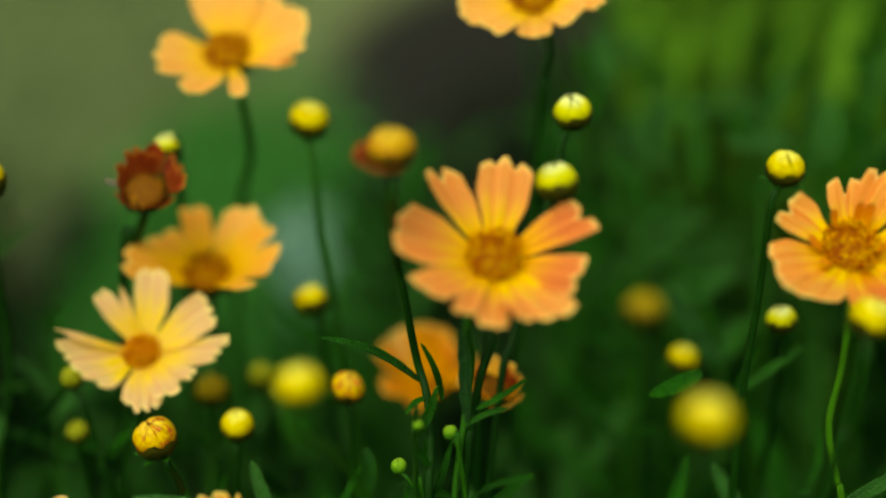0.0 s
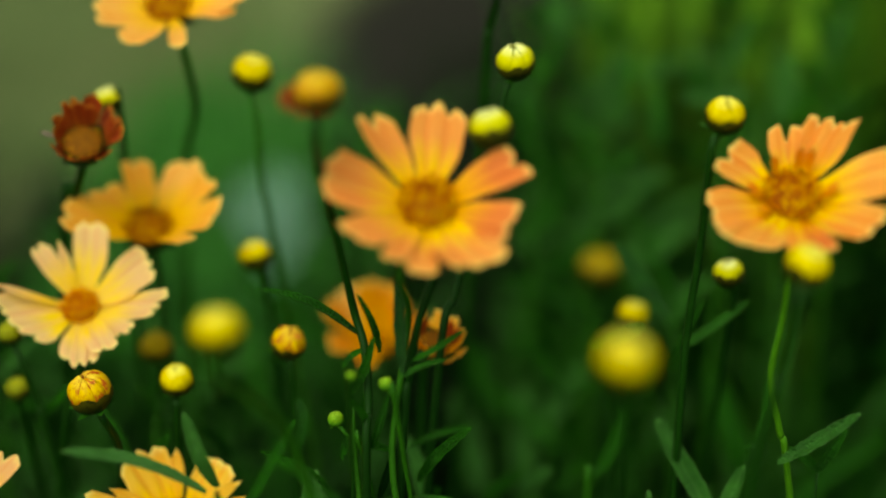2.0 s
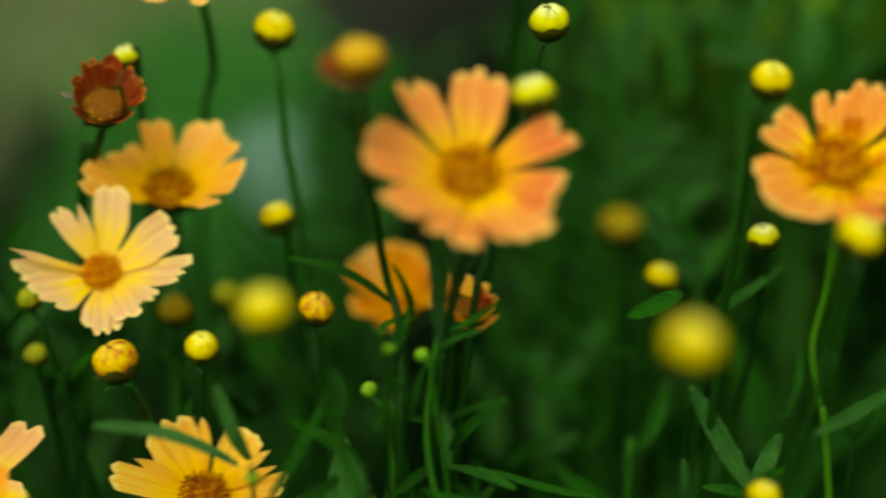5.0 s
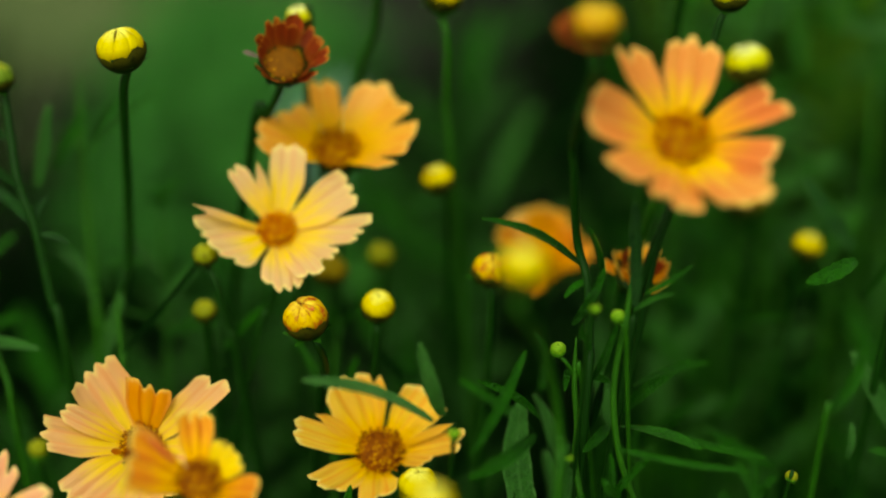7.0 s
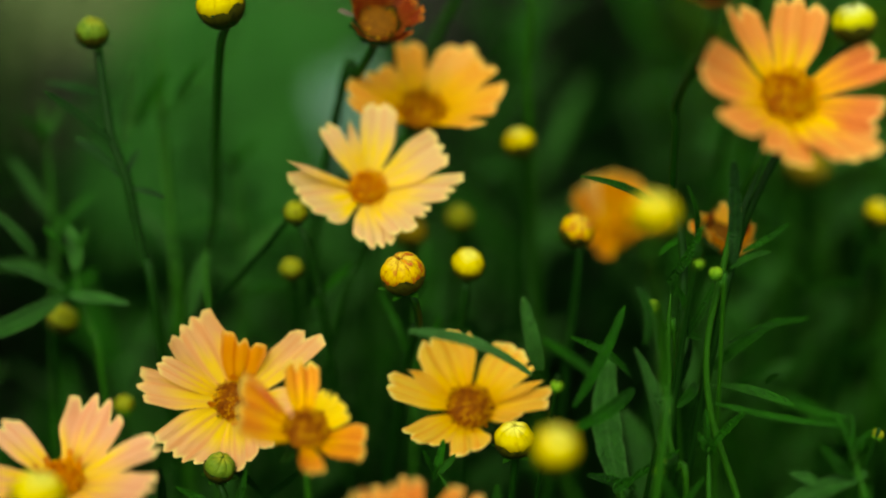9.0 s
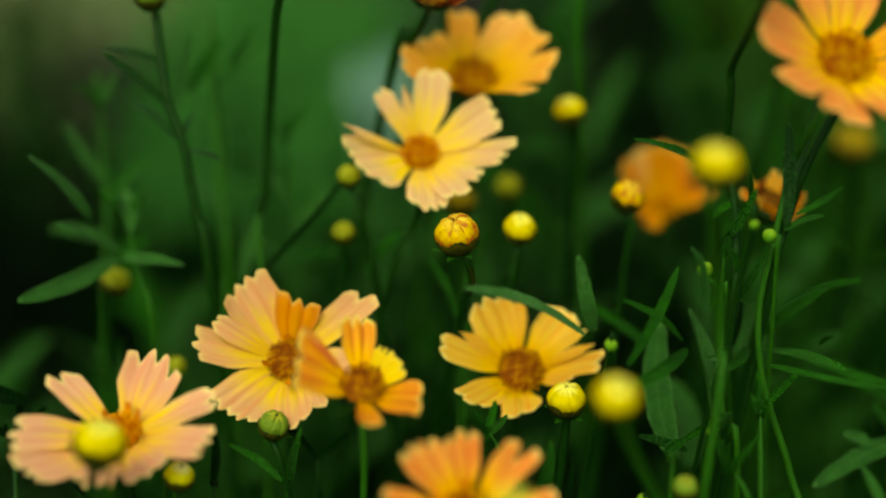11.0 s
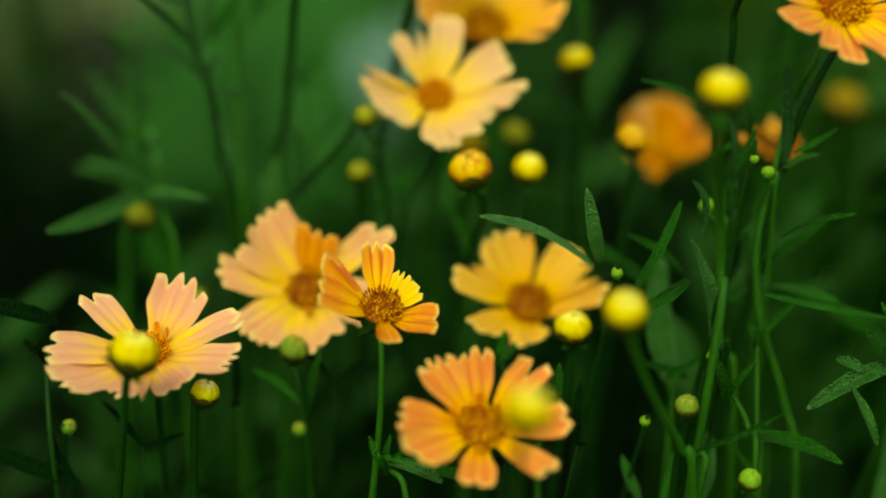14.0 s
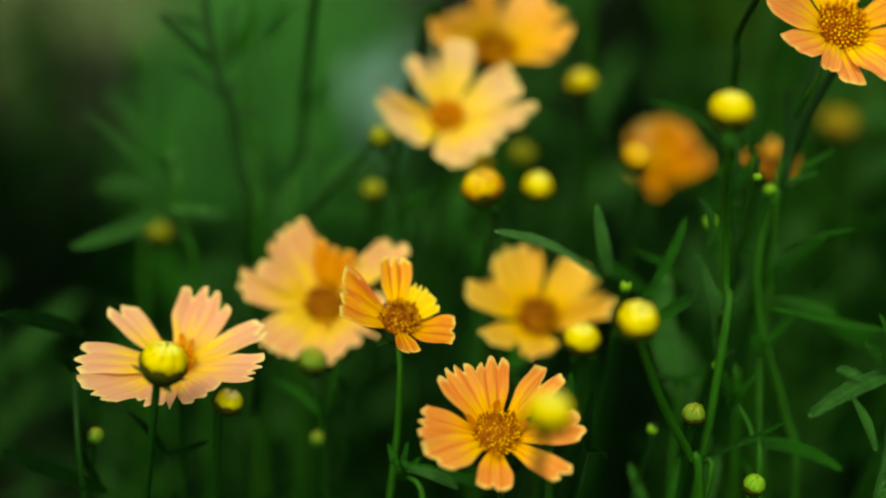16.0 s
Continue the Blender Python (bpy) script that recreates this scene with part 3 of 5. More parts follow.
def sepal_grid(m, angle, r, top):
    """A sepal that hugs the bud from its foot up to the latitude top."""
    grid = []
    for j in range(7):
        v = j / 6
        lat = radians(-74 + (top + 74) * v)
        wide = radians(30) * math.sqrt(max(0.02, 1 - max(0, (v - 0.62) / 0.39) ** 2.4))
        rr = r * (1.03 + 0.05 * v)
        row = []
        for i in range(5):
            u = i / 2 - 1
            lon = radians(angle) + u * wide / max(0.35, math.cos(lat)) * (0.5 + 0.5 * math.cos(lat))
            row.append(m @ Vector((rr * (1 - 0.03 * u * u) * math.cos(lat) * math.cos(lon), rr * (1 - 0.03 * u * u) * math.cos(lat) * math.sin(lon), rr * math.sin(lat))))
        grid.append(row)
    return grid


def bud(kind, centre, radius, via=(), leaves=(), stem=None, thick=0):
    rng = fresh()
    r = radius / 1000
    tau, sig = rng.uniform(-8, 10), rng.uniform(-14, 14)
    m = frame_of(centre, tau, sig)
    n = m.to_3x3() @ Vector((0, 0, 1))
    owner = thing("flower_bud", (0, 0, 0), BUD_LABEL[kind], "flower bud", "buds in the bed")
    turn = rng.uniform(0.2, 0.6) * rng.choice((-1, 1))
    small = radius < 2.5
    if kind == "gold":
        for k in (135, 158, 180, 198, 218, 245, 275):
            part("withered_petal", sheet(petal_grid(m @ Matrix.Translation((0, 0, -r * 0.5)), k, r * 1.75, r * 0.8, 12, r * 0.8, rng)), PETAL["rust"], owner, "withered rust-brown petal")
    if kind == "striped":
        part("petal_tip", sheet(petal_grid(m @ Matrix.Translation((r * 0.1, -r * 0.22, r * 0.90)), -25, r * 0.55, r * 0.26, -18, 0, rng, 1)), PETAL["peach_deep"], owner, "crumpled pink-red petal tip")
    for k in range(8):
        tilt = Matrix.Rotation(radians(rng.uniform(-5, 5)), 4, "X") @ Matrix.Rotation(radians(rng.uniform(-5, 5)), 4, "Y")
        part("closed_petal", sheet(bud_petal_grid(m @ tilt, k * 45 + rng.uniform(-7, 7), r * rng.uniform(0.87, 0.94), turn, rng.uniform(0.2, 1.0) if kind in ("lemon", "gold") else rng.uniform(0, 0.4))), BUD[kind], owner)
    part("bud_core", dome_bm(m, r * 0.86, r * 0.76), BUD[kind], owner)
    cup = m @ Matrix.Rotation(math.pi, 4, "X") @ Matrix.Translation((0, 0, r * 0.06))
    part("calyx", dome_bm(cup, r * 1.02, r * 1.02), STEM_FRESH if small else CALYX, owner)
    if not small:
        for k in range(8):
            part("sepal", sheet(sepal_grid(m, k * 45 + rng.uniform(-5, 5), r * 1.0, rng.uniform(0, 14))), SEPAL, owner)
    low = m @ Matrix.Translation((0, 0, -r * 0.98))
    for k in range(6):
        part("bract", sheet(bract_grid(low, k * 60 + rng.uniform(-12, 12), r, rng.uniform(0.95, 1.3), r * rng.uniform(0.8, 1.1), r * 0.42)), STEM_FRESH if small else STEM_MID, owner)
    stalk(owner, Vector(centre) - n * r * 1.0, -n, via, rng, thick or (0.00080 if radius > 2.5 else 0.00045), stem or STEM)
    for base, tip, width, *kind in leaves:
        leaf(base, tip, width, owner, rng, *kind)
    return owner


def wilted(palette, centre, tau, sig, width, turn, via=(), leaves=()):
    """A spent head: short curled petals standing round a brown cup."""
    rng = fresh()
    m = frame_of(centre, tau, sig)
    r = width / 2000
    n = m.to_3x3() @ Vector((0, 0, 1))
    owner = thing("wilted_flower", (0, 0, 0), "spent flower head with curled rust-brown petals in a green calyx" if palette == "rust" else "withering flower with folded orange and rust petals", "wilted flower", "flowers in the bed")
    if palette == "rust":
        for k in range(15):
            a = k * 24 + turn
            far = math.sin(radians(a + 35))
            part("petal", sheet(petal_grid(m @ Matrix.Translation((0, 0, -r * 0.45)), a + rng.uniform(-8, 8), r * (1.30 + 0.28 * far + rng.uniform(-0.18, 0.22)), r * rng.uniform(0.48, 0.74), rng.uniform(26, 50), r * 0.50, rng, rng.choice((1, 2, 2)), 0.18)), PETAL["rust"], owner)
        dry = m @ Matrix.Translation((-r * 0.75, 0, 0))
        part("dry_tip", sheet(petal_grid(dry, 172, r * 0.55, r * 0.2, 14, 0, rng, 1)), DRY, owner, "dry grey petal tip")
    else:
        for k in range(12):
            part("petal", sheet(petal_grid(m @ Matrix.Translation((0, 0, -r * 0.5)), k * 30 + turn + rng.uniform(-12, 12), r * rng.uniform(0.95, 1.75), r * rng.uniform(0.55, 0.95), rng.uniform(15, 62), r * 0.45, rng, rng.choice((2, 3)), 0.14)), PETAL[("rust", "orange", "golden", palette)[k % 4]], owner)
    core = part("disc", dome_bm(m @ Matrix.Translation((0, 0, -r * 0.30)), r * 0.62, r * 0.24), RUST_CORE, owner)
    part("seed_head", florets_bm(m @ Matrix.Translation((0, 0, -r * 0.30)), r * 0.60, r * 0.20, rng, 45), FLORET_RUST, core, "brown disc florets")
    cup = m @ Matrix.Translation((0, 0, -r * 0.05)) @ Matrix.Rotation(math.pi, 4, "X")
    part("calyx", dome_bm(cup @ Matrix.Translation((0, 0, r * 0.18)), r * 0.80, r * 0.62), CALYX, owner)
    low = m @ Matrix.Translation((0, 0, -r * 0.95))
    for k in range(8):
        part("bract", sheet(bract_grid(low, k * 45 + 12, r, 0.7, r * 0.9, r * 0.42)), CALYX, owner)
    stalk(owner, Vector(centre) - n * r * 0.9, -n, via, rng, 0.00095)
    for base, tip, w, *kind in leaves:
        leaf(base, tip, w, owner, rng, *kind)
    return owner


def leafy_stem(points, leaves, shaded=False, bare=False, thick=0.00064):
    rng = fresh()
    owner = thing("leafy_plant", (0, 0, 0), "green leafy plant with narrow lance-shaped leaves", "plant", "leafy plants in the bed")
    # shaded plants take the darkest stem and leaf colours in place of shade
    stalk(owner, points[0], (0, 0, -1), points[1:], rng, thick, STEM if shaded else STEM_MID, True)
    top = Vector(points[0]) - Vector((0, 0, 0.0015))
    for k in range(0 if bare else 4):
        a = k * 1.57 + rng.uniform(-0.4, 0.4)
        way = Vector((math.cos(a), math.sin(a), rng.uniform(0.9, 2.2))).normalized()
        leaf(top - Vector((0, 0, 0.002 * (k % 2))), top + way * rng.uniform(0.006, 0.012), rng.uniform(1.2, 1.9), owner, rng, LEAF_SHADED if shaded else None)
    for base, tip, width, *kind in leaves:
        leaf(base, tip, width, owner, rng, *([LEAF_SHADED] if shaded else kind))
    return owner


# ---- ground ----
bm = bmesh.new()
steps = [-400, -80, -20, -6, -2.5, -1.2, -0.8, -0.6, -0.4, -0.2, 0, 0.2, 0.4, 0.6, 0.8, 1.2, 2.5, 6, 20, 80, 400]
rows = [[bm.verts.new((x, y + 0.5, 0.012 * noise.noise((x * 3, y * 3, 0)) if abs(x) < 3 and abs(y) < 3 else 0)) for x in steps] for y in steps]
for a, b in zip(rows, rows[1:]):
    for i in range(len(a) - 1):
        bm.faces.new((a[i], a[i + 1], b[i + 1], b[i]))
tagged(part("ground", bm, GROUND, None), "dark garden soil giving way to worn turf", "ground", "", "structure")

# ---- flowers, buds and leafy stems ----
flower("peach", (0.0105, 0.2732, 0.3435), 35, 4, 5.7,
       [(128, 21.7, 7.1, 24, 2, 0.1, 0.11, 0.14), (84, 21.3, 11.1, 24, 3, 0.1, 0.03, 0.17), (20, 21.1, 8.6, 24, 2, 0.12, -0.08, 0.07, "peach_deep"), (336, 19.2, 9.9, 24, 2, 0.08, 0.02, 0.02, "peach_deep"), (299, 21.6, 12.0, 24, 3, 0.1, 0.09, 0.12), (265, 20.4, 6.0, 24, 2, 0.06, 0.01, 0.12), (245, 19.7, 4.5, 24, 2, 0.06, -0.06, 0.07), (216, 20.9, 7.8, 24, 2, 0.06, -0.09, 0.1), (176, 23.7, 11.8, 24, 2, 0.07, 0.04, 0.17)],
    via=[(0.0049, 0.2668, 0.3320), (0.0062, 0.2792, 0.3154), (0.0042, 0.2748, 0.3011), (0.0023, 0.2696, 0.2846), (0.0048, 0.2642, 0.2688), (0.0129, 0.2571, 0.2491), (0.0179, 0.2498, 0.2286)],
    leaves=[((0.0050, 0.2707, 0.3053), (0.0043, 0.2820, 0.3245), 2.8, LEAF_DEEP), ((0.0068, 0.2720, 0.3076), (0.0176, 0.2778, 0.3114), 1.4), ((0.0046, 0.2703, 0.3045), (0.0138, 0.2748, 0.3060), 1.5), ((0.0048, 0.2626, 0.2906), (0.0185, 0.2573, 0.3011), 1.8), ((0.0013, 0.2533, 0.2816), (0.0280, 0.2479, 0.2805), 1.8), ((0.0119, 0.2550, 0.2858), (0.0127, 0.2467, 0.2937), 1.8)])
flower("peach_bright", (0.0844, 0.2827, 0.3404), 32, -4, 5.9,
       [(93, 15.4, 6.9, 24, 2, 0.26, 0.01, 0.11), (55, 18.7, 9.8, 24, 4, 0.09, -0.09, 0.08), (359, 22.4, 10.8, 24, 2, 0.1, -0.01, 0.12), (315, 20.8, 9.9, 24, 3, 0.07, 0.02, 0.08), (285, 20.4, 3.7, 24, 2, 0.05, 0.01, 0.09, "peach_deep"), (269, 20.9, 6.8, 24, 2, 0.06, -0.03, 0.08), (231, 21.5, 10.9, 24, 3, 0.05, -0.17, 0.15), (201, 20.6, 10.0, 24, 2, 0.06, 0.09, 0.07), (155, 16.9, 9.8, 24, 2, 0.12, 0.11, 0.08)],
    via=[(0.0837, 0.2752, 0.3269), (0.0836, 0.2753, 0.3149), (0.0826, 0.2751, 0.3013), (0.0859, 0.2748, 0.2871), (0.0895, 0.2741, 0.2711)],
    leaves=[((0.0848, 0.2697, 0.2828), (0.1011, 0.2700, 0.2955), 2.9, LEAF_GREY_SHEEN)])
flower("pale", (-0.0716, 0.3126, 0.297), 38, 0, 4.3,
       [(174, 21.8, 2.0, 30, 1, 0.0, 0, 0.12), (201, 17.5, 13.7, 22, 5, 0.13, -0.26, 0.19), (278, 18.7, 9.4, 22, 4, 0.12, 0.08, 0.28), (302, 17.9, 6.4, 28, 2, 0.1, 0.07, 0.05), (326, 17.2, 5.1, 22, 3, 0.12, 0.12, 0.14), (353, 22.2, 7.3, 22, 3, 0.13, 0.1, 0.07), (26, 21.3, 10.0, 22, 3, 0.08, 0.01, 0.11), (82, 20.7, 8.3, 22, 2, 0.05, -0.0, 0.14), (109, 17.1, 2.5, 30, 1, 0, 0, 0.12), (128, 18.6, 4.8, 22, 2, 0.1, 0.05, 0.14)],
    via=[(-0.0712, 0.3070, 0.2878), (-0.0734, 0.3061, 0.2783), (-0.0776, 0.3048, 0.2653)])
flower("amber", (-0.0585, 0.3359, 0.3058), 22, 0, 5.6,
       [(194, 22.9, 11.9, 32, 2, 0.08, 0.09, 0.16), (151, 16.3, 8.4, 32, 2, 0.06, 0.15, 0.09), (106, 17.5, 7.3, 32, 2, 0.06, 0.04, 0.13), (56, 19.8, 8.8, 32, 2, 0.06, -0.14, 0.16, "apricot"), (24, 20.4, 7.3, 32, 2, 0.07, -0.06, 0.05), (342, 21.7, 11.1, 32, 2, 0.06, 0.03, 0.03), (311, 21.3, 5.2, 32, 2, 0.06, 0.11, 0.07)])
flower("apricot", (-0.0535, 0.3623, 0.3537), 30, -4, 5.6,
       [(195, 18.3, 16.0, 22, 3, 0.08, 0.13, 0.16), (251, 20.2, 9.1, 22, 2, 0.08, 0.03, 0.15), (286, 22.2, 4.4, 22, 2, 0.05, 0.01, 0.11), (329, 22.0, 3.5, 22, 2, 0.05, 0.14, 0.1), (356, 22.9, 17.0, 22, 2, 0.08, -0.04, 0.09), (36, 19.7, 10.5, 22, 2, 0.08, -0.09, 0.06), (76, 21.0, 10.0, 22, 2, 0.08, 0.0, 0.11), (109, 21.0, 10.0, 22, 3, 0.08, -0.03, 0.11)],
    via=[(-0.0497, 0.3562, 0.3427), (-0.0497, 0.3639, 0.3245), (-0.0538, 0.3696, 0.3093), (-0.0585, 0.3800, 0.2770)], stem=STEM_MID)
flower("apricot", (0.0220, 0.3573, 0.3698), 35, -8, 5.4,
       [(33, 14.1, 9.0, 16, 2, 0.08, 0, 0.1), (90, 14.5, 9.9, 16, 3, 0.08, 0, 0.1), (145, 15.9, 9.0, 16, 2, 0.08, 0, 0.1), (200, 19.4, 9.2, 16, 3, 0.08, 0, 0.1), (227, 16.4, 9.0, 16, 2, 0.08, 0, 0.1), (270, 15.0, 8.3, 16, 3, 0.08, 0, 0.1), (314, 14.9, 9.0, 16, 2, 0.08, 0, 0.1), (342, 18.5, 8.3, 16, 3, 0.08, 0, 0.1)],
    via=[(0.0261, 0.3517, 0.3592), (0.0245, 0.3515, 0.3505), (0.0233, 0.3510, 0.3327)])
flower("golden", (-0.0472, 0.279, 0.2593), 34, 4, 5.2,
       [(174, 22.6, 6.2, 24, 2, 0.05, -0.02, 0.12), (157, 17.8, 3.1, 24, 1, 0, 0, 0.12), (123, 20.0, 11.5, 24, 3, 0.09, -0.01, 0.24), (93, 17.7, 3.9, 24, 1, 0, 0, 0.12), (53, 18.3, 8.7, 24, 2, 0.06, -0.08, 0.16), (30, 19.2, 3.1, 28, 1, 0, 0, 0.12), (16, 18.9, 2.2, 28, 1, 0, 0, 0.12), (4, 19.6, 5.1, 24, 2, 0.06, 0.05, 0.03), (341, 11.9, 3.4, 24, 2, 0.08, 0.17, 0.08), (267, 13.3, 9.3, 24, 2, 0.1, -0.26, 0.15), (218, 18.6, 7.5, 24, 3, 0.1, -0.21, 0.14)],
    via=[(-0.0479, 0.2762, 0.2544), (-0.0467, 0.2728, 0.2287)],
    leaves=[((-0.0366, 0.2615, 0.2818), (-0.0637, 0.2556, 0.2968), 3.5, LEAF_LIT), ((-0.0344, 0.2639, 0.2815), (-0.0400, 0.2637, 0.3005), 3.2, LEAF_GREY_SHEEN)])
flower("pink", (-0.1003, 0.2768, 0.2616), 44, 0, 4.7,
       [(174, 22.4, 7.9, 20, 3, 0.08, -0.06, 0.07), (156, 20.4, 4.8, 26, 2, 0.06, 0.0, 0.14), (124, 21.6, 12.3, 20, 4, 0.09, -0.05, 0.12), (82, 15.7, 10.3, 30, 3, 0.14, 0.05, 0.03, "deep_orange"), (40, 23.8, 7.8, 20, 2, 0.16, -0.1, 0.1), (353, 16.5, 8.7, 20, 2, 0.08, -0.04, 0.13), (324, 15.8, 2.0, 20, 2, 0.06, 0.21, 0.05), (307, 14.3, 4.0, 20, 2, 0.06, 0.05, 0.13), (277, 17.1, 8.1, 20, 3, 0.08, -0.07, 0.22), (226, 20.0, 12.8, 20, 5, 0.1, -0.12, 0.19)])
flower("pink_light", (-0.1336, 0.2458, 0.2645), 20, -4, 4.4,
       [(142, 18.7, 6.5, 24, 2, 0.18, 0.12, 0.15), (63, 19.6, 12.9, 24, 4, 0.17, 0.01, 0.21), (10, 23.4, 6.7, 24, 2, 0.15, -0.02, 0.12), (338, 24.5, 8.6, 24, 4, 0.12, 0.01, 0.08), (304, 18.1, 9.8, 24, 3, 0.15, -0.01, 0.16), (274, 18.4, 2.3, 24, 1, 0, 0, 0.12), (257, 18.3, 6.1, 24, 3, 0.15, 0.01, 0.08), (222, 23.4, 9.9, 24, 3, 0.14, -0.08, 0.11), (194, 23.1, 8.6, 24, 3, 0.12, 0.07, 0.11)])
flower("orange", (-0.0838, 0.2454, 0.2791), 18, 8, 4.5,
       [(181, 16.6, 14.6, 26, 3, 0.12, 0.06, 0.05), (153, 15.5, 2.0, 32, 2, 0.12, 0.2, 0.09, "peach_deep"), (101, 15.2, 7.4, 26, 3, 0.14, 0.01, 0.22), (62, 10.3, 4.4, 26, 3, 0.24, -0.08, 0.17, "lemon_petal"), (25, 10.0, 5.1, 26, 2, 0.14, 0.01, 0.17, "lemon_petal"), (335, 14.3, 9.5, 26, 2, 0.1, -0.14, 0.07), (276, 15.4, 3.9, 26, 2, 0.12, 0.01, 0.04), (268, 14.3, 2.2, 26, 2, 0.1, 0.08, 0.11)],
    via=[(-0.0833, 0.2405, 0.2709), (-0.0827, 0.2392, 0.2562), (-0.0832, 0.2371, 0.2347)])
flower("orange_peach", (-0.0627, 0.219, 0.2687), 32, 0, 4.9,
       [(133, 17.7, 8.9, 24, 4, 0.16, 0.07, 0.15), (97, 17.0, 7.6, 24, 3, 0.14, -0.04, 0.19), (47, 18.3, 7.2, 24, 2, 0.32, -0.05, 0.12), (1, 19.3, 7.0, 24, 2, 0.14, 0.01, 0.14), (319, 19.1, 5.6, 24, 2, 0.1, 0.02, 0.08), (264, 15.9, 7.6, 24, 2, 0.1, -0.02, 0.12), (212, 19.0, 8.2, 24, 2, 0.08, -0.09, 0.11), (181, 19.2, 7.2, 24, 3, 0.13, 0.04, 0.08)],
    via=[(-0.0618, 0.2149, 0.2622), (-0.0602, 0.2135, 0.2466)])
flower("deep_orange", (-0.0027, 0.3504, 0.2630), 30, 0, 3.2,
       [(232, 11.0, 5.0, 20, 2, 0.06, 0.0, 0.14), (203, 20.0, 7.4, 40, 2, 0.08, 0.08, 0.15), (170, 22.5, 7.2, 47, 2, 0.08, 0.02, 0.14), (140, 21.5, 7.0, 52, 2, 0.10, 0.05, 0.13, "apricot"), (111, 20.0, 7.2, 54, 2, 0.08, 0.0, 0.14), (80, 18.5, 6.6, 52, 2, 0.08, 0.03, 0.16), (52, 15.5, 5.4, 54, 2, 0.07, 0.0, 0.15, "orange"), (14, 15.0, 5.6, 36, 2, 0.09, 0.03, 0.16)])

bud("yellow", (-0.0334, 0.3559, 0.3381), 4.8,
    via=[(-0.0324, 0.3507, 0.3287), (-0.0317, 0.3496, 0.3093), (-0.0295, 0.3485, 0.2924)], stem=STEM_MID)
bud("lemon", (0.0299, 0.3293, 0.3512), 4.3,
    via=[(0.0281, 0.3268, 0.3464), (0.0262, 0.3240, 0.3393), (0.0215, 0.3140, 0.3230), (0.0160, 0.3030, 0.3060), (0.0120, 0.2950, 0.2880)])
bud("lemon", (0.0229, 0.2796, 0.3571), 4.1,
    via=[(0.0205, 0.2815, 0.3480), (0.0145, 0.2810, 0.3310), (0.0085, 0.2775, 0.3150), (0.0060, 0.2755, 0.3000), (0.0045, 0.2720, 0.2860)])
bud("yellow", (0.0715, 0.2930, 0.3538), 4.0,
    via=[(0.0686, 0.2895, 0.3477), (0.0681, 0.2899, 0.3254), (0.0668, 0.2896, 0.3034), (0.0665, 0.2888, 0.2833)],
    leaves=[((0.0579, 0.293, 0.3033), (0.0455, 0.2873, 0.3011), 3.7), ((0.0685, 0.3237, 0.2868), (0.0554, 0.3335, 0.3023), 4.6, LEAF_DEEP), ((0.0687, 0.3077, 0.2875), (0.0854, 0.3149, 0.2968), 2.3), ((0.0661, 0.3058, 0.2841), (0.0728, 0.3038, 0.3034), 2.0)])
bud("striped", (-0.0640, 0.2832, 0.2928), 4.8,
    via=[(-0.0612, 0.2803, 0.2876), (-0.0597, 0.2845, 0.2778), (-0.0613, 0.2907, 0.2622)])
bud("yellow", (-0.0481, 0.2995, 0.2850), 3.8,
    via=[(-0.0483, 0.2973, 0.2811), (-0.0489, 0.2963, 0.2659)])
bud("striped", (-0.0226, 0.3055, 0.2913), 4.0,
    via=[(-0.0219, 0.3028, 0.2865), (-0.0218, 0.3017, 0.2683), (-0.0219, 0.3004, 0.2512)],
    leaves=[((-0.0110, 0.2976, 0.2508), (-0.0288, 0.3007, 0.2634), 2.8)])
bud("yellow", (-0.0248, 0.2245, 0.3443), 4.1,
    via=[(-0.0257, 0.2183, 0.3398), (-0.0176, 0.2394, 0.3159), (-0.0127, 0.2438, 0.2937), (-0.0131, 0.2348, 0.2786)],
    leaves=[((-0.0164, 0.2645, 0.3032), (-0.0165, 0.2501, 0.2987), 2.8)], stem=STEM_MID)
bud("yellow", (0.0418, 0.2033, 0.3518), 4.1)
bud("green", (0.0014, 0.2698, 0.3035), 1.5,
    via=[(0.0031, 0.2682, 0.3007), (0.0041, 0.2681, 0.2924)], stem=STEM_MID)
bud("green", (-0.0098, 0.2744, 0.2915), 1.7,
    via=[(-0.0080, 0.2731, 0.2891), (-0.0052, 0.2729, 0.2845), (-0.0033, 0.2727, 0.2787)], stem=STEM_MID)
bud("yellow", (-0.0335, 0.3393, 0.2959), 4.0)
bud("lemon", (0.0797, 0.3141, 0.3045), 3.5)
bud("yellow", (0.0823, 0.2563, 0.3388), 4.3,
    via=[(0.0787, 0.2452, 0.3396), (0.0775, 0.2439, 0.3308), (0.0761, 0.244, 0.3202), (0.0743, 0.2435, 0.3086)])
bud("dull", (-0.0882, 0.3104, 0.2913), 2.8,
    via=[(-0.0855, 0.3066, 0.2855), (-0.0825, 0.3051, 0.2733), (-0.0802, 0.3035, 0.2608)],
    leaves=[((-0.0843, 0.3071, 0.2670), (-0.0746, 0.3113, 0.2770), 2.1)])
bud("yellow", (0.0614, 0.3368, 0.2797), 3.9)
bud("yellow", (-0.1056, 0.3208, 0.3381), 5.2,
    via=[(-0.1058, 0.3210, 0.3280), (-0.1070, 0.3250, 0.3130), (-0.1078, 0.3270, 0.2964), (-0.1088, 0.3255, 0.2775), (-0.1127, 0.3236, 0.2610)], thick=0.0010)
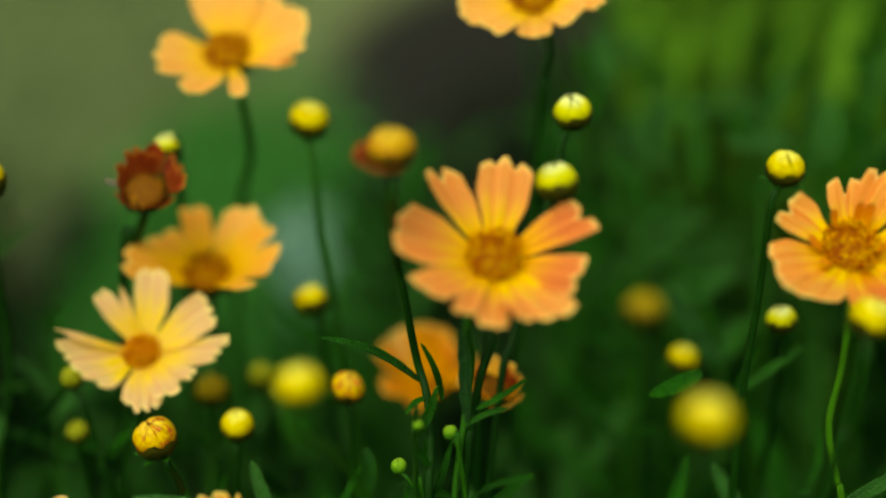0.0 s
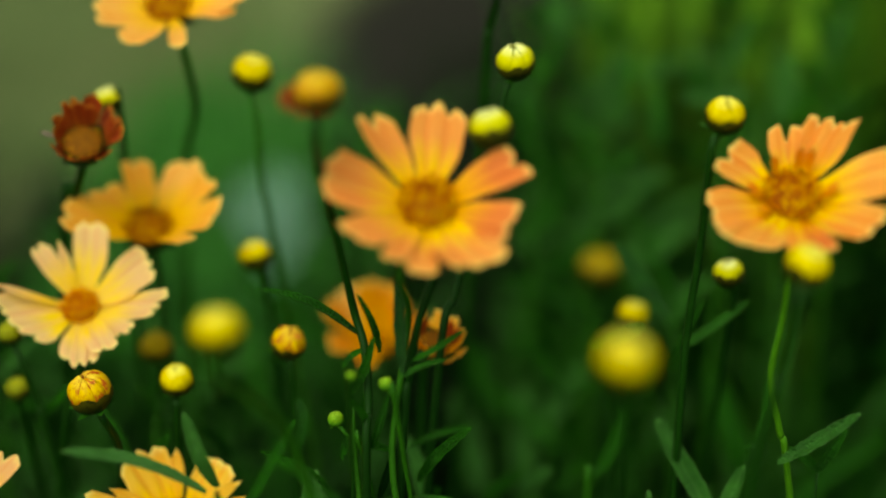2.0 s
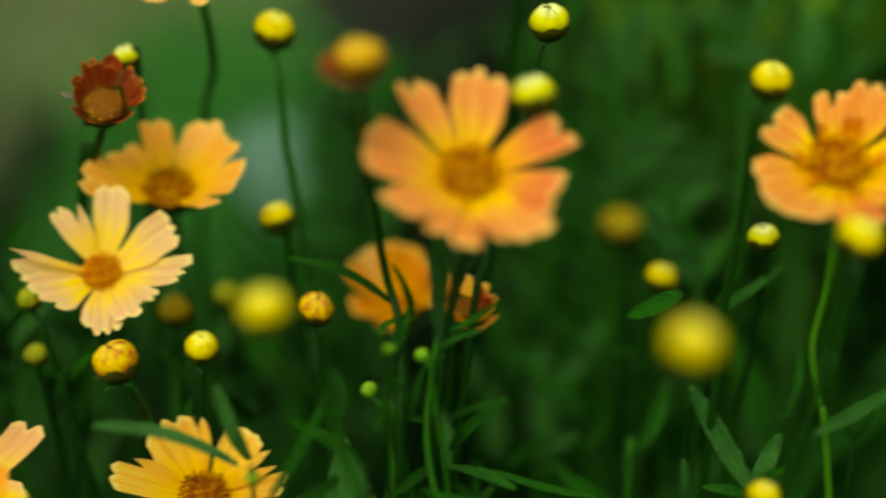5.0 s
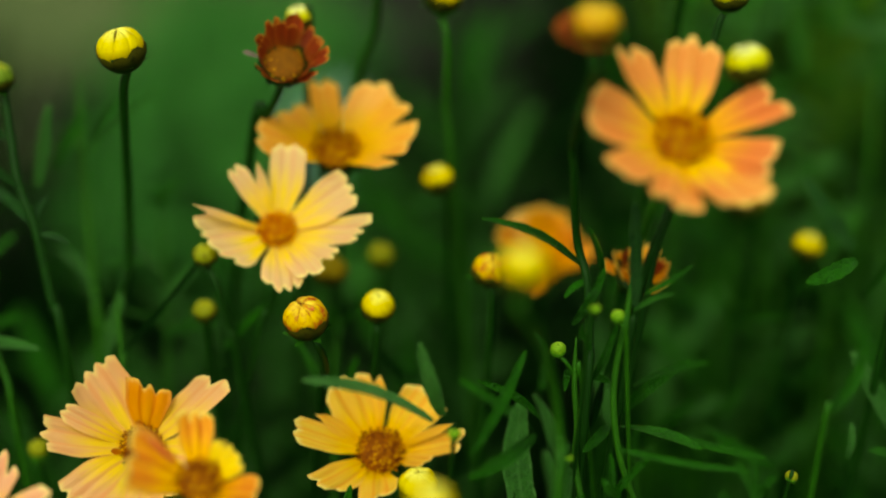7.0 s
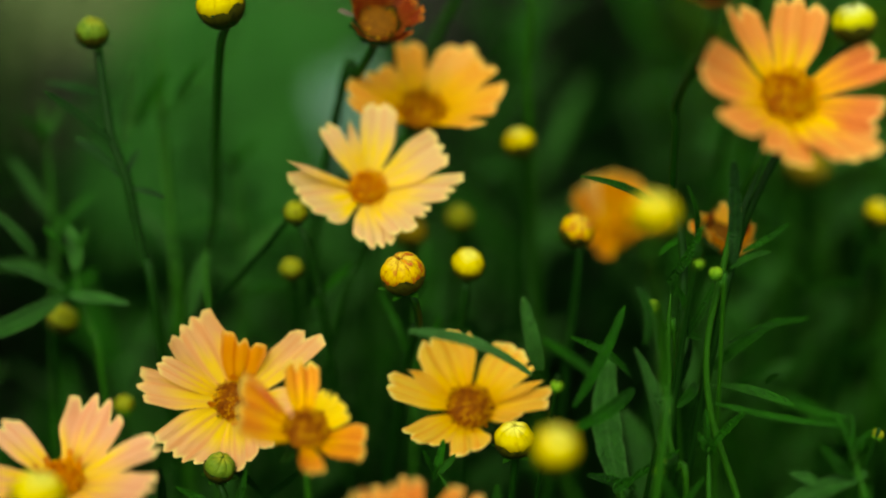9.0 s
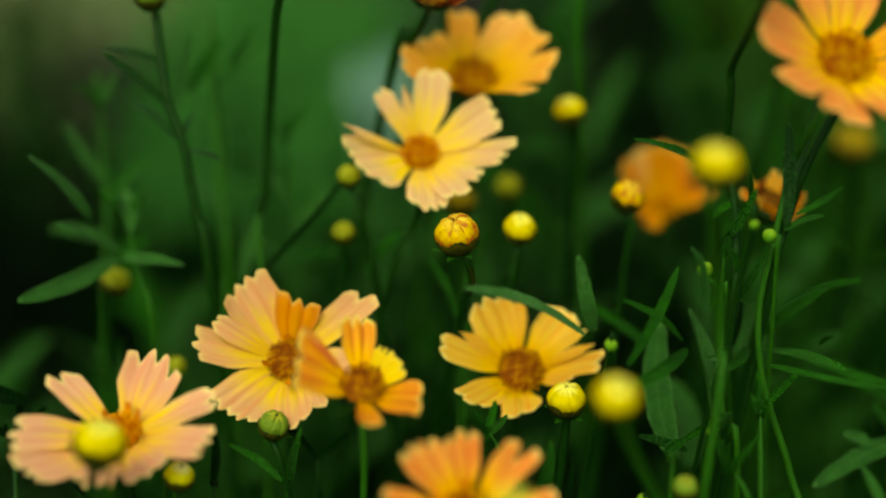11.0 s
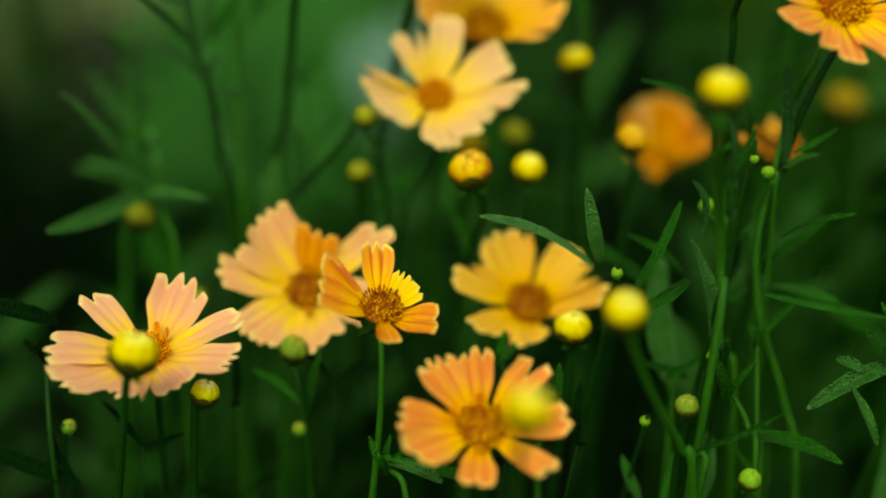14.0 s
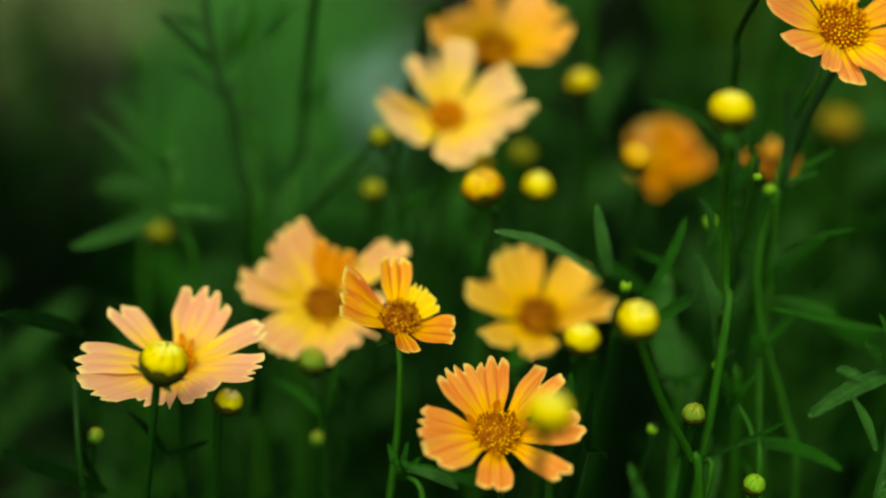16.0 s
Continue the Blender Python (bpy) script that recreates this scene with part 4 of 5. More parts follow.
bud("sepal", (-0.1027, 0.2612, 0.2555), 3.4,
    via=[(-0.1014, 0.2576, 0.2496), (-0.0993, 0.2563, 0.2389), (-0.0973, 0.2538, 0.2199)],
    leaves=[((-0.1005, 0.2548, 0.2451), (-0.1123, 0.2609, 0.2500), 1.9), ((-0.0990, 0.2537, 0.2435), (-0.0965, 0.2549, 0.2600), 1.9)])
bud("yellow", (-0.0392, 0.2598, 0.2659), 4.2)
bud("yellow", (-0.1336, 0.2249, 0.2791), 4.9)
bud("yellow", (-0.0394, 0.2097, 0.3050), 4.0,
    via=[(-0.0379, 0.2098, 0.2996), (-0.0357, 0.2112, 0.2946), (-0.031, 0.2148, 0.2838), (-0.0251, 0.2189, 0.2722), (-0.0191, 0.2223, 0.2614), (-0.0153, 0.2211, 0.2504)], stem=STEM_MID)
bud("yellow", (-0.0605, 0.1770, 0.3059), 4.2)
bud("lemon", (-0.0678, 0.3484, 0.3344), 3.1)
bud("amber", (0.0584, 0.3889, 0.2639), 5.9)
bud("amber", (-0.0597, 0.3351, 0.2716), 4.1)
bud("dull", (-0.0890, 0.3115, 0.2748), 2.8)
bud("dull", (-0.0472, 0.3393, 0.2735), 3.5)
bud("sepal", (-0.1359, 0.3309, 0.3259), 3.7,
    via=[(-0.1352, 0.3319, 0.3226), (-0.1328, 0.324, 0.3122), (-0.1308, 0.318, 0.3047), (-0.127, 0.3128, 0.2967), (-0.125, 0.3093, 0.2875), (-0.1231, 0.306, 0.2787), (-0.1202, 0.3013, 0.2676)],
    leaves=[((-0.1306, 0.3169, 0.3047), (-0.1442, 0.3128, 0.3194), 2.2, LEAF_DEEP), ((-0.1267, 0.3126, 0.2964), (-0.1412, 0.3275, 0.2997), 2.4, LEAF_DEEP), ((-0.1262, 0.3119, 0.2953), (-0.1173, 0.3035, 0.298), 1.8, LEAF_DEEP), ((-0.1273, 0.3128, 0.2966), (-0.1251, 0.322, 0.3003), 1.6, LEAF_DEEP), ((-0.1278, 0.3132, 0.2972), (-0.1325, 0.3169, 0.2988), 1.6, LEAF_DEEP), ((-0.1338, 0.3329, 0.3081), (-0.1483, 0.3355, 0.3101), 2.8, LEAF_DEEP)], thick=0.0010)
bud("dull", (-0.1283, 0.2967, 0.2444), 2.4)
bud("dull", (-0.1441, 0.3110, 0.2587), 3.6)
bud("lemon", (-0.1210, 0.2408, 0.2575), 3.2)
bud("sepal", (-0.0186, 0.2284, 0.2688), 2.6)
bud("sepal", (-0.1516, 0.2450, 0.2434), 1.7)
bud("sepal", (-0.1006, 0.2547, 0.2375), 1.6)
bud("green", (-0.0043, 0.2204, 0.2560), 2.5)
bud("green", (-0.0052, 0.2609, 0.3114), 1.0)
bud("green", (-0.0238, 0.2400, 0.2553), 1.2)
bud("yellow", (0.0675, 0.2431, 0.2881), 3.3)
bud("green", (-0.0110, 0.2419, 0.2733), 1.2)
bud("green", (-0.0095, 0.2424, 0.2742), 1.0)
bud("green", (-0.0089, 0.2513, 0.2808), 0.8)
bud("dull", (0.0425, 0.2635, 0.2659), 1.4)
bud("green", (-0.0113, 0.2424, 0.2722), 1.0)
bud("green", (-0.0326, 0.2529, 0.2858), 1.3)

wilted("rust", (-0.0701, 0.3276, 0.3334), 30, 4, 15.2, 0,
    via=[(-0.0718, 0.3296, 0.3235), (-0.0748, 0.3325, 0.3160), (-0.0790, 0.3355, 0.3058)])
wilted("deep_orange", (0.0118, 0.3035, 0.2932), 16, 14, 13.4, 20)
bud("gold", (-0.0098, 0.2669, 0.3702), 4.4,
    via=[(-0.0100, 0.2623, 0.3619), (-0.0096, 0.2821, 0.3378), (-0.0084, 0.2842, 0.3289), (-0.0059, 0.2873, 0.3108), (-0.0036, 0.2832, 0.3035), (-0.0028, 0.2768, 0.2919), (-0.0034, 0.2687, 0.2773)],
    leaves=[((-0.0051, 0.2849, 0.3064), (-0.0268, 0.2876, 0.3159), 2.5), ((-0.0003, 0.2829, 0.3029), (-0.0049, 0.2816, 0.3181), 1.9), ((-0.0033, 0.2832, 0.3035), (-0.0084, 0.2818, 0.2999), 1.6), ((-0.0067, 0.2786, 0.2951), (-0.0011, 0.2773, 0.3103), 2.1), ((-0.0022, 0.2728, 0.2846), (0.0018, 0.2715, 0.2999), 1.7), ((-0.0034, 0.2745, 0.2878), (-0.0063, 0.2699, 0.2996), 1.7)])

leafy_stem([(0.0666, 0.4176, 0.2954), (0.0674, 0.4081, 0.2776), (0.0682, 0.4002, 0.2627)],
    [((0.0476, 0.4108, 0.3253), (0.0438, 0.4183, 0.3395), 6.4, LEAF_GREY_SHEEN), ((0.0575, 0.3926, 0.3123), (0.0617, 0.3996, 0.3255), 5.3, LEAF_GREY_SHEEN), ((0.0991, 0.4038, 0.3121), (0.0788, 0.3942, 0.3153), 5.7, LEAF_GREY_SHEEN), ((0.1084, 0.4002, 0.3052), (0.111, 0.4081, 0.3202), 6.4, LEAF_GREY_SHEEN), ((0.0848, 0.3954, 0.2749), (0.0564, 0.3971, 0.2568), 7.3, LEAF_GREY_SHEEN), ((0.0547, 0.4042, 0.2702), (0.0709, 0.4008, 0.2851), 8.7, LEAF_GREY_SHEEN), ((0.0783, 0.4242, 0.2866), (0.0774, 0.444, 0.3025), 5.2)], bare=True)
leafy_stem([(0.0856, 0.5049, 0.268), (0.0866, 0.4898, 0.2396), (0.0875, 0.4785, 0.2182)],
    [((0.0693, 0.4976, 0.2756), (0.0615, 0.5198, 0.3175), 11.9, REED), ((0.0836, 0.5049, 0.268), (0.0882, 0.5238, 0.3036), 6.8, REED), ((0.0989, 0.5013, 0.2825), (0.1069, 0.5198, 0.3174), 7.9, REED), ((0.123, 0.5141, 0.2639), (0.1313, 0.5371, 0.3073), 9.0, REED), ((0.1425, 0.5179, 0.2711), (0.1508, 0.538, 0.3091), 9.0, REED), ((0.0776, 0.5134, 0.284), (0.0767, 0.5285, 0.3125), 8.0, REED), ((0.0961, 0.5311, 0.2747), (0.0997, 0.5487, 0.3078), 7.1, REED)], bare=True)
leafy_stem([(-0.0059, 0.2758, 0.294), (-0.0059, 0.2722, 0.2847), (-0.0049, 0.2685, 0.2752), (-0.0051, 0.2649, 0.2678), (-0.0028, 0.2592, 0.2591), (0.0003, 0.2559, 0.2506)],
    [((0.0076, 0.2815, 0.2693), (0.0194, 0.2759, 0.288), 2.6), ((0.0061, 0.2773, 0.2681), (0.0207, 0.26, 0.2763), 2.9), ((0.0164, 0.2788, 0.2661), (0.0397, 0.2743, 0.2621), 1.7), ((0.003, 0.2745, 0.2707), (-0.0043, 0.2616, 0.2739), 2.4), ((0.0318, 0.3176, 0.2394), (0.0406, 0.32, 0.2443), 3.5, LEAF_GREY_SHEEN), ((-0.0072, 0.2741, 0.2875), (-0.0084, 0.2688, 0.2846), 1.5), ((-0.0064, 0.2728, 0.2875), (0.0021, 0.2741, 0.2831), 1.8), ((-0.001, 0.2744, 0.2701), (0.0026, 0.2847, 0.2774), 2.0, LEAF_SHADED), ((0.0089, 0.2972, 0.2512), (0.0048, 0.3081, 0.2622), 4.1, LEAF_GREY_SHEEN), ((-0.0044, 0.2809, 0.2891), (-0.0042, 0.2812, 0.2934), 1.2)], bare=True)
leafy_stem([(-0.0145, 0.2623, 0.2513), (-0.0139, 0.2608, 0.249), (-0.0134, 0.2555, 0.2407)],
    [((-0.0130, 0.2609, 0.2492), (-0.0155, 0.2843, 0.2705), 6.4, LEAF_GREY_SHEEN), ((-0.0085, 0.2518, 0.2691), (-0.0166, 0.2577, 0.2923), 4.7, LEAF_GREY_SHEEN), ((-0.0118, 0.276, 0.2712), (-0.0266, 0.2758, 0.282), 1.9), ((-0.0156, 0.2564, 0.2828), (-0.0299, 0.2445, 0.2811), 3.0), ((-0.0292, 0.2501, 0.2825), (-0.0176, 0.2674, 0.2962), 2.2), ((-0.0011, 0.2873, 0.2251), (-0.0065, 0.2992, 0.2431), 6.4, LEAF_GREY_SHEEN), ((-0.0178, 0.2508, 0.259), (-0.0141, 0.2507, 0.263), 2.4), ((-0.0148, 0.2533, 0.2595), (-0.0039, 0.2552, 0.2676), 1.7), ((-0.0236, 0.2529, 0.2616), (-0.0118, 0.2548, 0.2566), 2.9)], bare=True)
leafy_stem([(-0.015, 0.2282, 0.2562), (-0.0137, 0.2232, 0.2483)],
    [((-0.0153, 0.2276, 0.2571), (0.003, 0.2298, 0.267), 1.5), ((-0.0044, 0.2352, 0.2557), (0.0193, 0.2313, 0.2526), 3.8), ((-0.008, 0.2393, 0.2331), (-0.0061, 0.2492, 0.2457), 4.8, LEAF_GREY_SHEEN), ((-0.0187, 0.2314, 0.2379), (-0.0156, 0.2395, 0.2478), 2.1), ((-0.0218, 0.2398, 0.2321), (-0.0262, 0.2455, 0.2407), 2.4), ((0.0057, 0.2395, 0.2353), (-0.0001, 0.2452, 0.2438), 1.6)], bare=True)
leafy_stem([(0.0745, 0.2781, 0.2602), (0.0756, 0.2733, 0.2522)],
    [((0.0745, 0.2783, 0.2604), (0.0627, 0.2962, 0.276), 4.6, LEAF_GREY_SHEEN), ((0.0753, 0.2784, 0.2606), (0.0814, 0.2846, 0.271), 3.8, LEAF_GREY_SHEEN), ((0.058, 0.2739, 0.2622), (0.0589, 0.2782, 0.2693), 2.2, LEAF_GREY_SHEEN), ((0.0756, 0.2785, 0.2609), (0.0817, 0.2768, 0.2679), 2.0), ((0.0736, 0.2779, 0.2598), (0.063, 0.2749, 0.264), 2.3)], bare=True)
leafy_stem([(0.043, 0.2517, 0.2926), (0.0423, 0.2504, 0.2845)],
    [((0.043, 0.2516, 0.2924), (0.0486, 0.255, 0.3077), 3.1), ((0.0227, 0.3094, 0.2422), (0.0327, 0.3131, 0.2487), 3.3), ((0.0316, 0.3162, 0.2345), (0.0381, 0.3128, 0.2387), 2.3), ((0.0471, 0.2886, 0.2475), (0.0339, 0.3012, 0.2483), 3.5)], bare=True)
leafy_stem([(0.0142, 0.2942, 0.2449), (0.0153, 0.2868, 0.2331), (0.0162, 0.2798, 0.2219), (0.0182, 0.2704, 0.207)],
    [])
leafy_stem([(-0.1256, 0.3699, 0.3085), (-0.1241, 0.3584, 0.2897), (-0.1221, 0.3486, 0.2736), (-0.1203, 0.3395, 0.2588), (-0.1186, 0.3321, 0.2467)],
    [((-0.1227, 0.352, 0.2929), (-0.1034, 0.3551, 0.3109), 2.5), ((-0.1196, 0.35, 0.2997), (-0.1132, 0.3547, 0.3087), 1.8), ((-0.13, 0.3512, 0.2905), (-0.122, 0.3581, 0.3031), 3.6), ((-0.131, 0.3359, 0.294), (-0.1284, 0.346, 0.3112), 3.2, LEAF_GREY_SHEEN), ((-0.1206, 0.3402, 0.2638), (-0.1066, 0.3333, 0.2739), 1.8), ((-0.1208, 0.3378, 0.2597), (-0.1318, 0.3537, 0.265), 3.1, LEAF_GREY_SHEEN)], bare=True, thick=0.0011)
leafy_stem([(-0.1099, 0.3132, 0.2789), (-0.1084, 0.3056, 0.2665), (-0.107, 0.298, 0.254)],
    [((-0.1083, 0.3056, 0.2665), (-0.0841, 0.3197, 0.2939), 1.5, LEAF_SHADED), ((-0.1136, 0.3129, 0.2584), (-0.11, 0.3213, 0.2729), 3.7, LEAF_GREY_SHEEN)], bare=True)
leafy_stem([(0.0605, 0.4241, 0.3212), (0.0587, 0.4109, 0.2966), (0.0577, 0.3907, 0.2590)],
    [((0.0598, 0.4113, 0.2973), (0.0647, 0.4109, 0.3229), 4.0, LEAF_GREY_SHEEN), ((0.0592, 0.4078, 0.2908), (0.0480, 0.4121, 0.3006), 3.4), ((0.0588, 0.4054, 0.2865), (0.0700, 0.4020, 0.2953), 3.4)])
leafy_stem([(0.0941, 0.4191, 0.3315), (0.0924, 0.4054, 0.3060), (0.0914, 0.3841, 0.2663)],
    [((0.0927, 0.4085, 0.3117), (0.0998, 0.4144, 0.3298), 3.6, LEAF_GREY_SHEEN), ((0.0923, 0.4047, 0.3046), (0.0841, 0.4144, 0.3162), 3.4), ((0.0920, 0.3993, 0.2947), (0.1026, 0.4067, 0.3019), 3.1)])
leafy_stem([(0.1294, 0.4435, 0.3243), (0.1284, 0.4298, 0.2989), (0.1273, 0.4073, 0.2569)],
    [((0.1289, 0.4338, 0.3064), (0.1363, 0.4440, 0.3241), 3.8, LEAF_GREY_SHEEN), ((0.1286, 0.4290, 0.2974), (0.1180, 0.4319, 0.3126), 3.6), ((0.1283, 0.4362, 0.3109), (0.1208, 0.4374, 0.3283), 3.3)])
leafy_stem([(0.0405, 0.4353, 0.3224), (0.0413, 0.4241, 0.3017), (0.0402, 0.4019, 0.2603)],
    [((0.0408, 0.4257, 0.3047), (0.0472, 0.4334, 0.3178), 3.2), ((0.0409, 0.4218, 0.2973), (0.0327, 0.4230, 0.3094), 3.2, LEAF_GREY_SHEEN)])
leafy_stem([(-0.1419, 0.3145, 0.2762), (-0.1367, 0.3053, 0.2616), (-0.1331, 0.2976, 0.2493)],
    [((-0.1425, 0.3064, 0.2687), (-0.1635, 0.2919, 0.2652), 4.3, LEAF_GREY_SHEEN), ((-0.1426, 0.3075, 0.2704), (-0.1558, 0.3029, 0.2797), 4.0, LEAF_GREY_SHEEN), ((-0.1495, 0.3118, 0.2764), (-0.1626, 0.3101, 0.2933), 4.0, LEAF_GREY_SHEEN), ((-0.1411, 0.3065, 0.2690), (-0.1262, 0.2996, 0.2714), 3.4, LEAF_GREY_SHEEN), ((-0.1400, 0.3095, 0.2741), (-0.1422, 0.3176, 0.2812), 3.7, LEAF_GREY_SHEEN)])
leafy_stem([(0.0272, 0.2399, 0.2812), (0.0321, 0.2293, 0.2648), (0.0340, 0.2214, 0.2523)],
    [((0.0302, 0.2372, 0.2772), (0.0098, 0.2347, 0.2646), 3.7, LEAF_GREY_SHEEN), ((0.0207, 0.2362, 0.2744), (0.0152, 0.2392, 0.2750), 2.4, LEAF_GREY_SHEEN), ((0.0275, 0.2366, 0.2760), (0.0191, 0.2370, 0.2843), 2.6), ((0.0181, 0.2344, 0.2710), (0.0235, 0.2260, 0.2623), 2.8)])
leafy_stem([(0.0236, 0.2186, 0.2818), (0.0258, 0.2075, 0.2640)],
    [((0.0177, 0.2065, 0.2614), (0.0197, 0.2204, 0.2832), 5.1, LEAF_GREY_SHEEN)])
leafy_stem([(-0.0075, 0.2378, 0.2672), (-0.0028, 0.2331, 0.2601), (-0.0011, 0.2251, 0.2475)],
    [])
leafy_stem([(0.0017, 0.2536, 0.2703), (0.0025, 0.2427, 0.2527), (0.0033, 0.2345, 0.2396)],
    [])
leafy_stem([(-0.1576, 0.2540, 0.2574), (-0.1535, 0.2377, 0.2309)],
    [((-0.1553, 0.2573, 0.2632), (-0.1728, 0.2510, 0.2717), 4.5), ((-0.1483, 0.2382, 0.2325), (-0.1736, 0.2447, 0.2384), 3.9), ((-0.1497, 0.2389, 0.2335), (-0.1564, 0.2436, 0.2443), 1.8), ((-0.1532, 0.2485, 0.2488), (-0.1435, 0.2549, 0.2576), 2.9)], shaded=True)
leafy_stem([(0.0533, 0.4388, 0.2684), (0.0409, 0.4217, 0.2378), (0.0338, 0.4098, 0.2163)],
    [((0.0568, 0.4328, 0.2577), (0.0798, 0.4273, 0.2730), 7.6), ((0.0348, 0.4277, 0.2486), (0.0506, 0.4264, 0.2717), 8.0, LEAF_GREY_SHEEN), ((0.0444, 0.4235, 0.2408), (0.0605, 0.4302, 0.2491), 6.3)])
leafy_stem([(0.0675, 0.4739, 0.2996), (0.0637, 0.4528, 0.2616), (0.0616, 0.4264, 0.2140)],
    [((0.0619, 0.4633, 0.2806), (0.0737, 0.4718, 0.2975), 7.3, LEAF_GREY_SHEEN), ((0.0637, 0.4528, 0.2616), (0.0523, 0.4566, 0.2836), 5.4), ((0.0674, 0.4677, 0.2885), (0.0975, 0.4665, 0.2957), 5.4, LEAF_GREY_SHEEN)])
leafy_stem([(0.0760, 0.4774, 0.2984), (0.0740, 0.4643, 0.2736), (0.0721, 0.4415, 0.2306)],
    [((0.0713, 0.4591, 0.2837), (0.0743, 0.4623, 0.2996), 5.8), ((0.0727, 0.4558, 0.2776), (0.0638, 0.4653, 0.2915), 5.4, LEAF_GREY_SHEEN)])
leafy_stem([(0.1191, 0.4655, 0.3089), (0.1172, 0.4502, 0.2801), (0.1152, 0.4281, 0.2384)],
    [((0.1132, 0.4532, 0.2858), (0.0910, 0.4537, 0.2912), 5.4), ((0.1204, 0.4519, 0.2833), (0.1235, 0.4648, 0.3037), 6.5, LEAF_GREY_SHEEN), ((0.1172, 0.4502, 0.2801), (0.1318, 0.4574, 0.2927), 5.4)])
leafy_stem([(0.0607, 0.4296, 0.2743), (0.0572, 0.4238, 0.2635), (0.0554, 0.4082, 0.2340)],
    [((0.0586, 0.4253, 0.2663), (0.0811, 0.4177, 0.2783), 8.0, LEAF_GREY_SHEEN), ((0.0572, 0.4238, 0.2635), (0.0444, 0.4243, 0.2770), 6.0)])
leafy_stem([(0.0581, 0.5018, 0.3114), (0.0571, 0.4874, 0.2841), (0.0550, 0.4621, 0.2365)],
    [((0.0571, 0.4942, 0.2969), (0.0596, 0.4924, 0.3117), 6.0, LEAF_GREY_SHEEN), ((0.0567, 0.4910, 0.2909), (0.0433, 0.4933, 0.3024), 5.7), ((0.0571, 0.4955, 0.2995), (0.0705, 0.4984, 0.3065), 5.4, LEAF_GREY_SHEEN)])
leafy_stem([(0.0698, 0.3741, 0.2796), (0.0758, 0.3637, 0.2608), (0.0765, 0.3534, 0.2420)],
    [((0.0758, 0.3652, 0.2635), (0.0667, 0.3625, 0.2842), 4.5), ((0.0758, 0.3637, 0.2608), (0.0837, 0.3668, 0.2731), 3.5)])
leafy_stem([(-0.0578, 0.3209, 0.2640), (-0.0586, 0.3131, 0.2508), (-0.0577, 0.2957, 0.2219)],
    [((-0.0610, 0.3000, 0.2588), (-0.0683, 0.3073, 0.2712), 2.3), ((-0.0607, 0.2970, 0.2538), (-0.0529, 0.3069, 0.2655), 2.3)])
leafy_stem([(-0.0556, 0.2615, 0.2559), (-0.0467, 0.2534, 0.2438), (-0.0446, 0.2449, 0.2299)],
    [((-0.0588, 0.2348, 0.2411), (-0.0831, 0.2299, 0.2507), 2.7), ((-0.0488, 0.2384, 0.2487), (-0.0447, 0.2407, 0.2697), 3.4)])
leafy_stem([(-0.0811, 0.2308, 0.2480), (-0.0756, 0.2235, 0.2369)],
    [((-0.0687, 0.2282, 0.2456), (-0.0823, 0.2294, 0.2494), 2.8, LEAF_GREY_SHEEN)])
leafy_stem([(0.0645, 0.4752, 0.2814), (0.0630, 0.4619, 0.2593), (0.0611, 0.4336, 0.2121)],
    [((0.0627, 0.4657, 0.2776), (0.0726, 0.4755, 0.2904), 5.7), ((0.0623, 0.4601, 0.2683), (0.0516, 0.4674, 0.2768), 4.7, LEAF_GREY_SHEEN), ((0.0907, 0.4712, 0.2869), (0.1065, 0.4712, 0.2811), 4.7)])
leafy_stem([(0.1224, 0.4616, 0.2833), (0.1217, 0.4505, 0.2648), (0.1207, 0.4173, 0.2095)],
    [((0.1224, 0.4579, 0.2771), (0.1192, 0.4621, 0.2983), 5.6, LEAF_GREY_SHEEN), ((0.1220, 0.4523, 0.2679), (0.1328, 0.4568, 0.2795), 4.7), ((0.1219, 0.4468, 0.2587), (0.1086, 0.4486, 0.2756), 4.7, LEAF_GREY_SHEEN)])
leafy_stem([(0.0692, 0.4196, 0.2611), (0.0726, 0.4082, 0.2421), (0.0743, 0.3933, 0.2173)],
    [((0.0743, 0.4073, 0.2407), (0.0685, 0.4136, 0.2576), 6.2), ((0.0743, 0.4064, 0.2392), (0.0874, 0.4078, 0.2482), 5.0, LEAF_GREY_SHEEN), ((0.0374, 0.4176, 0.2575), (0.0514, 0.4280, 0.2715), 5.3)])
leafy_stem([(0.1130, 0.5027, 0.3003), (0.1110, 0.4861, 0.2699), (0.1088, 0.4584, 0.2191)],
    [((0.1087, 0.4774, 0.2798), (0.0911, 0.4829, 0.2997), 5.6, LEAF_GREY_SHEEN), ((0.1087, 0.4819, 0.2881), (0.1183, 0.4828, 0.3075), 5.6), ((0.1083, 0.4693, 0.2649), (0.1254, 0.4740, 0.2751), 5.6, LEAF_GREY_SHEEN), ((0.1077, 0.4657, 0.2583), (0.0933, 0.4683, 0.2675), 5.2)])
leafy_stem([(0.0386, 0.3892, 0.232), (0.038, 0.3795, 0.2143), (0.0376, 0.3682, 0.1936)],
    [((0.0376, 0.369, 0.1951), (0.0367, 0.3851, 0.2246), 8.5, LEAF_GREY_SHEEN), ((0.0494, 0.3755, 0.2068), (0.0273, 0.3851, 0.2246), 6.5), ((0.0241, 0.3699, 0.1966), (0.0158, 0.3844, 0.2232), 6.5, LEAF_GREY_SHEEN), ((0.052, 0.3827, 0.2201), (0.0327, 0.3924, 0.2379), 6.0), ((0.0427, 0.3795, 0.2142), (0.0562, 0.3891, 0.2319), 6.0, LEAF_GREY_SHEEN), ((0.0292, 0.3795, 0.2143), (0.0243, 0.3916, 0.2365), 5.5)])
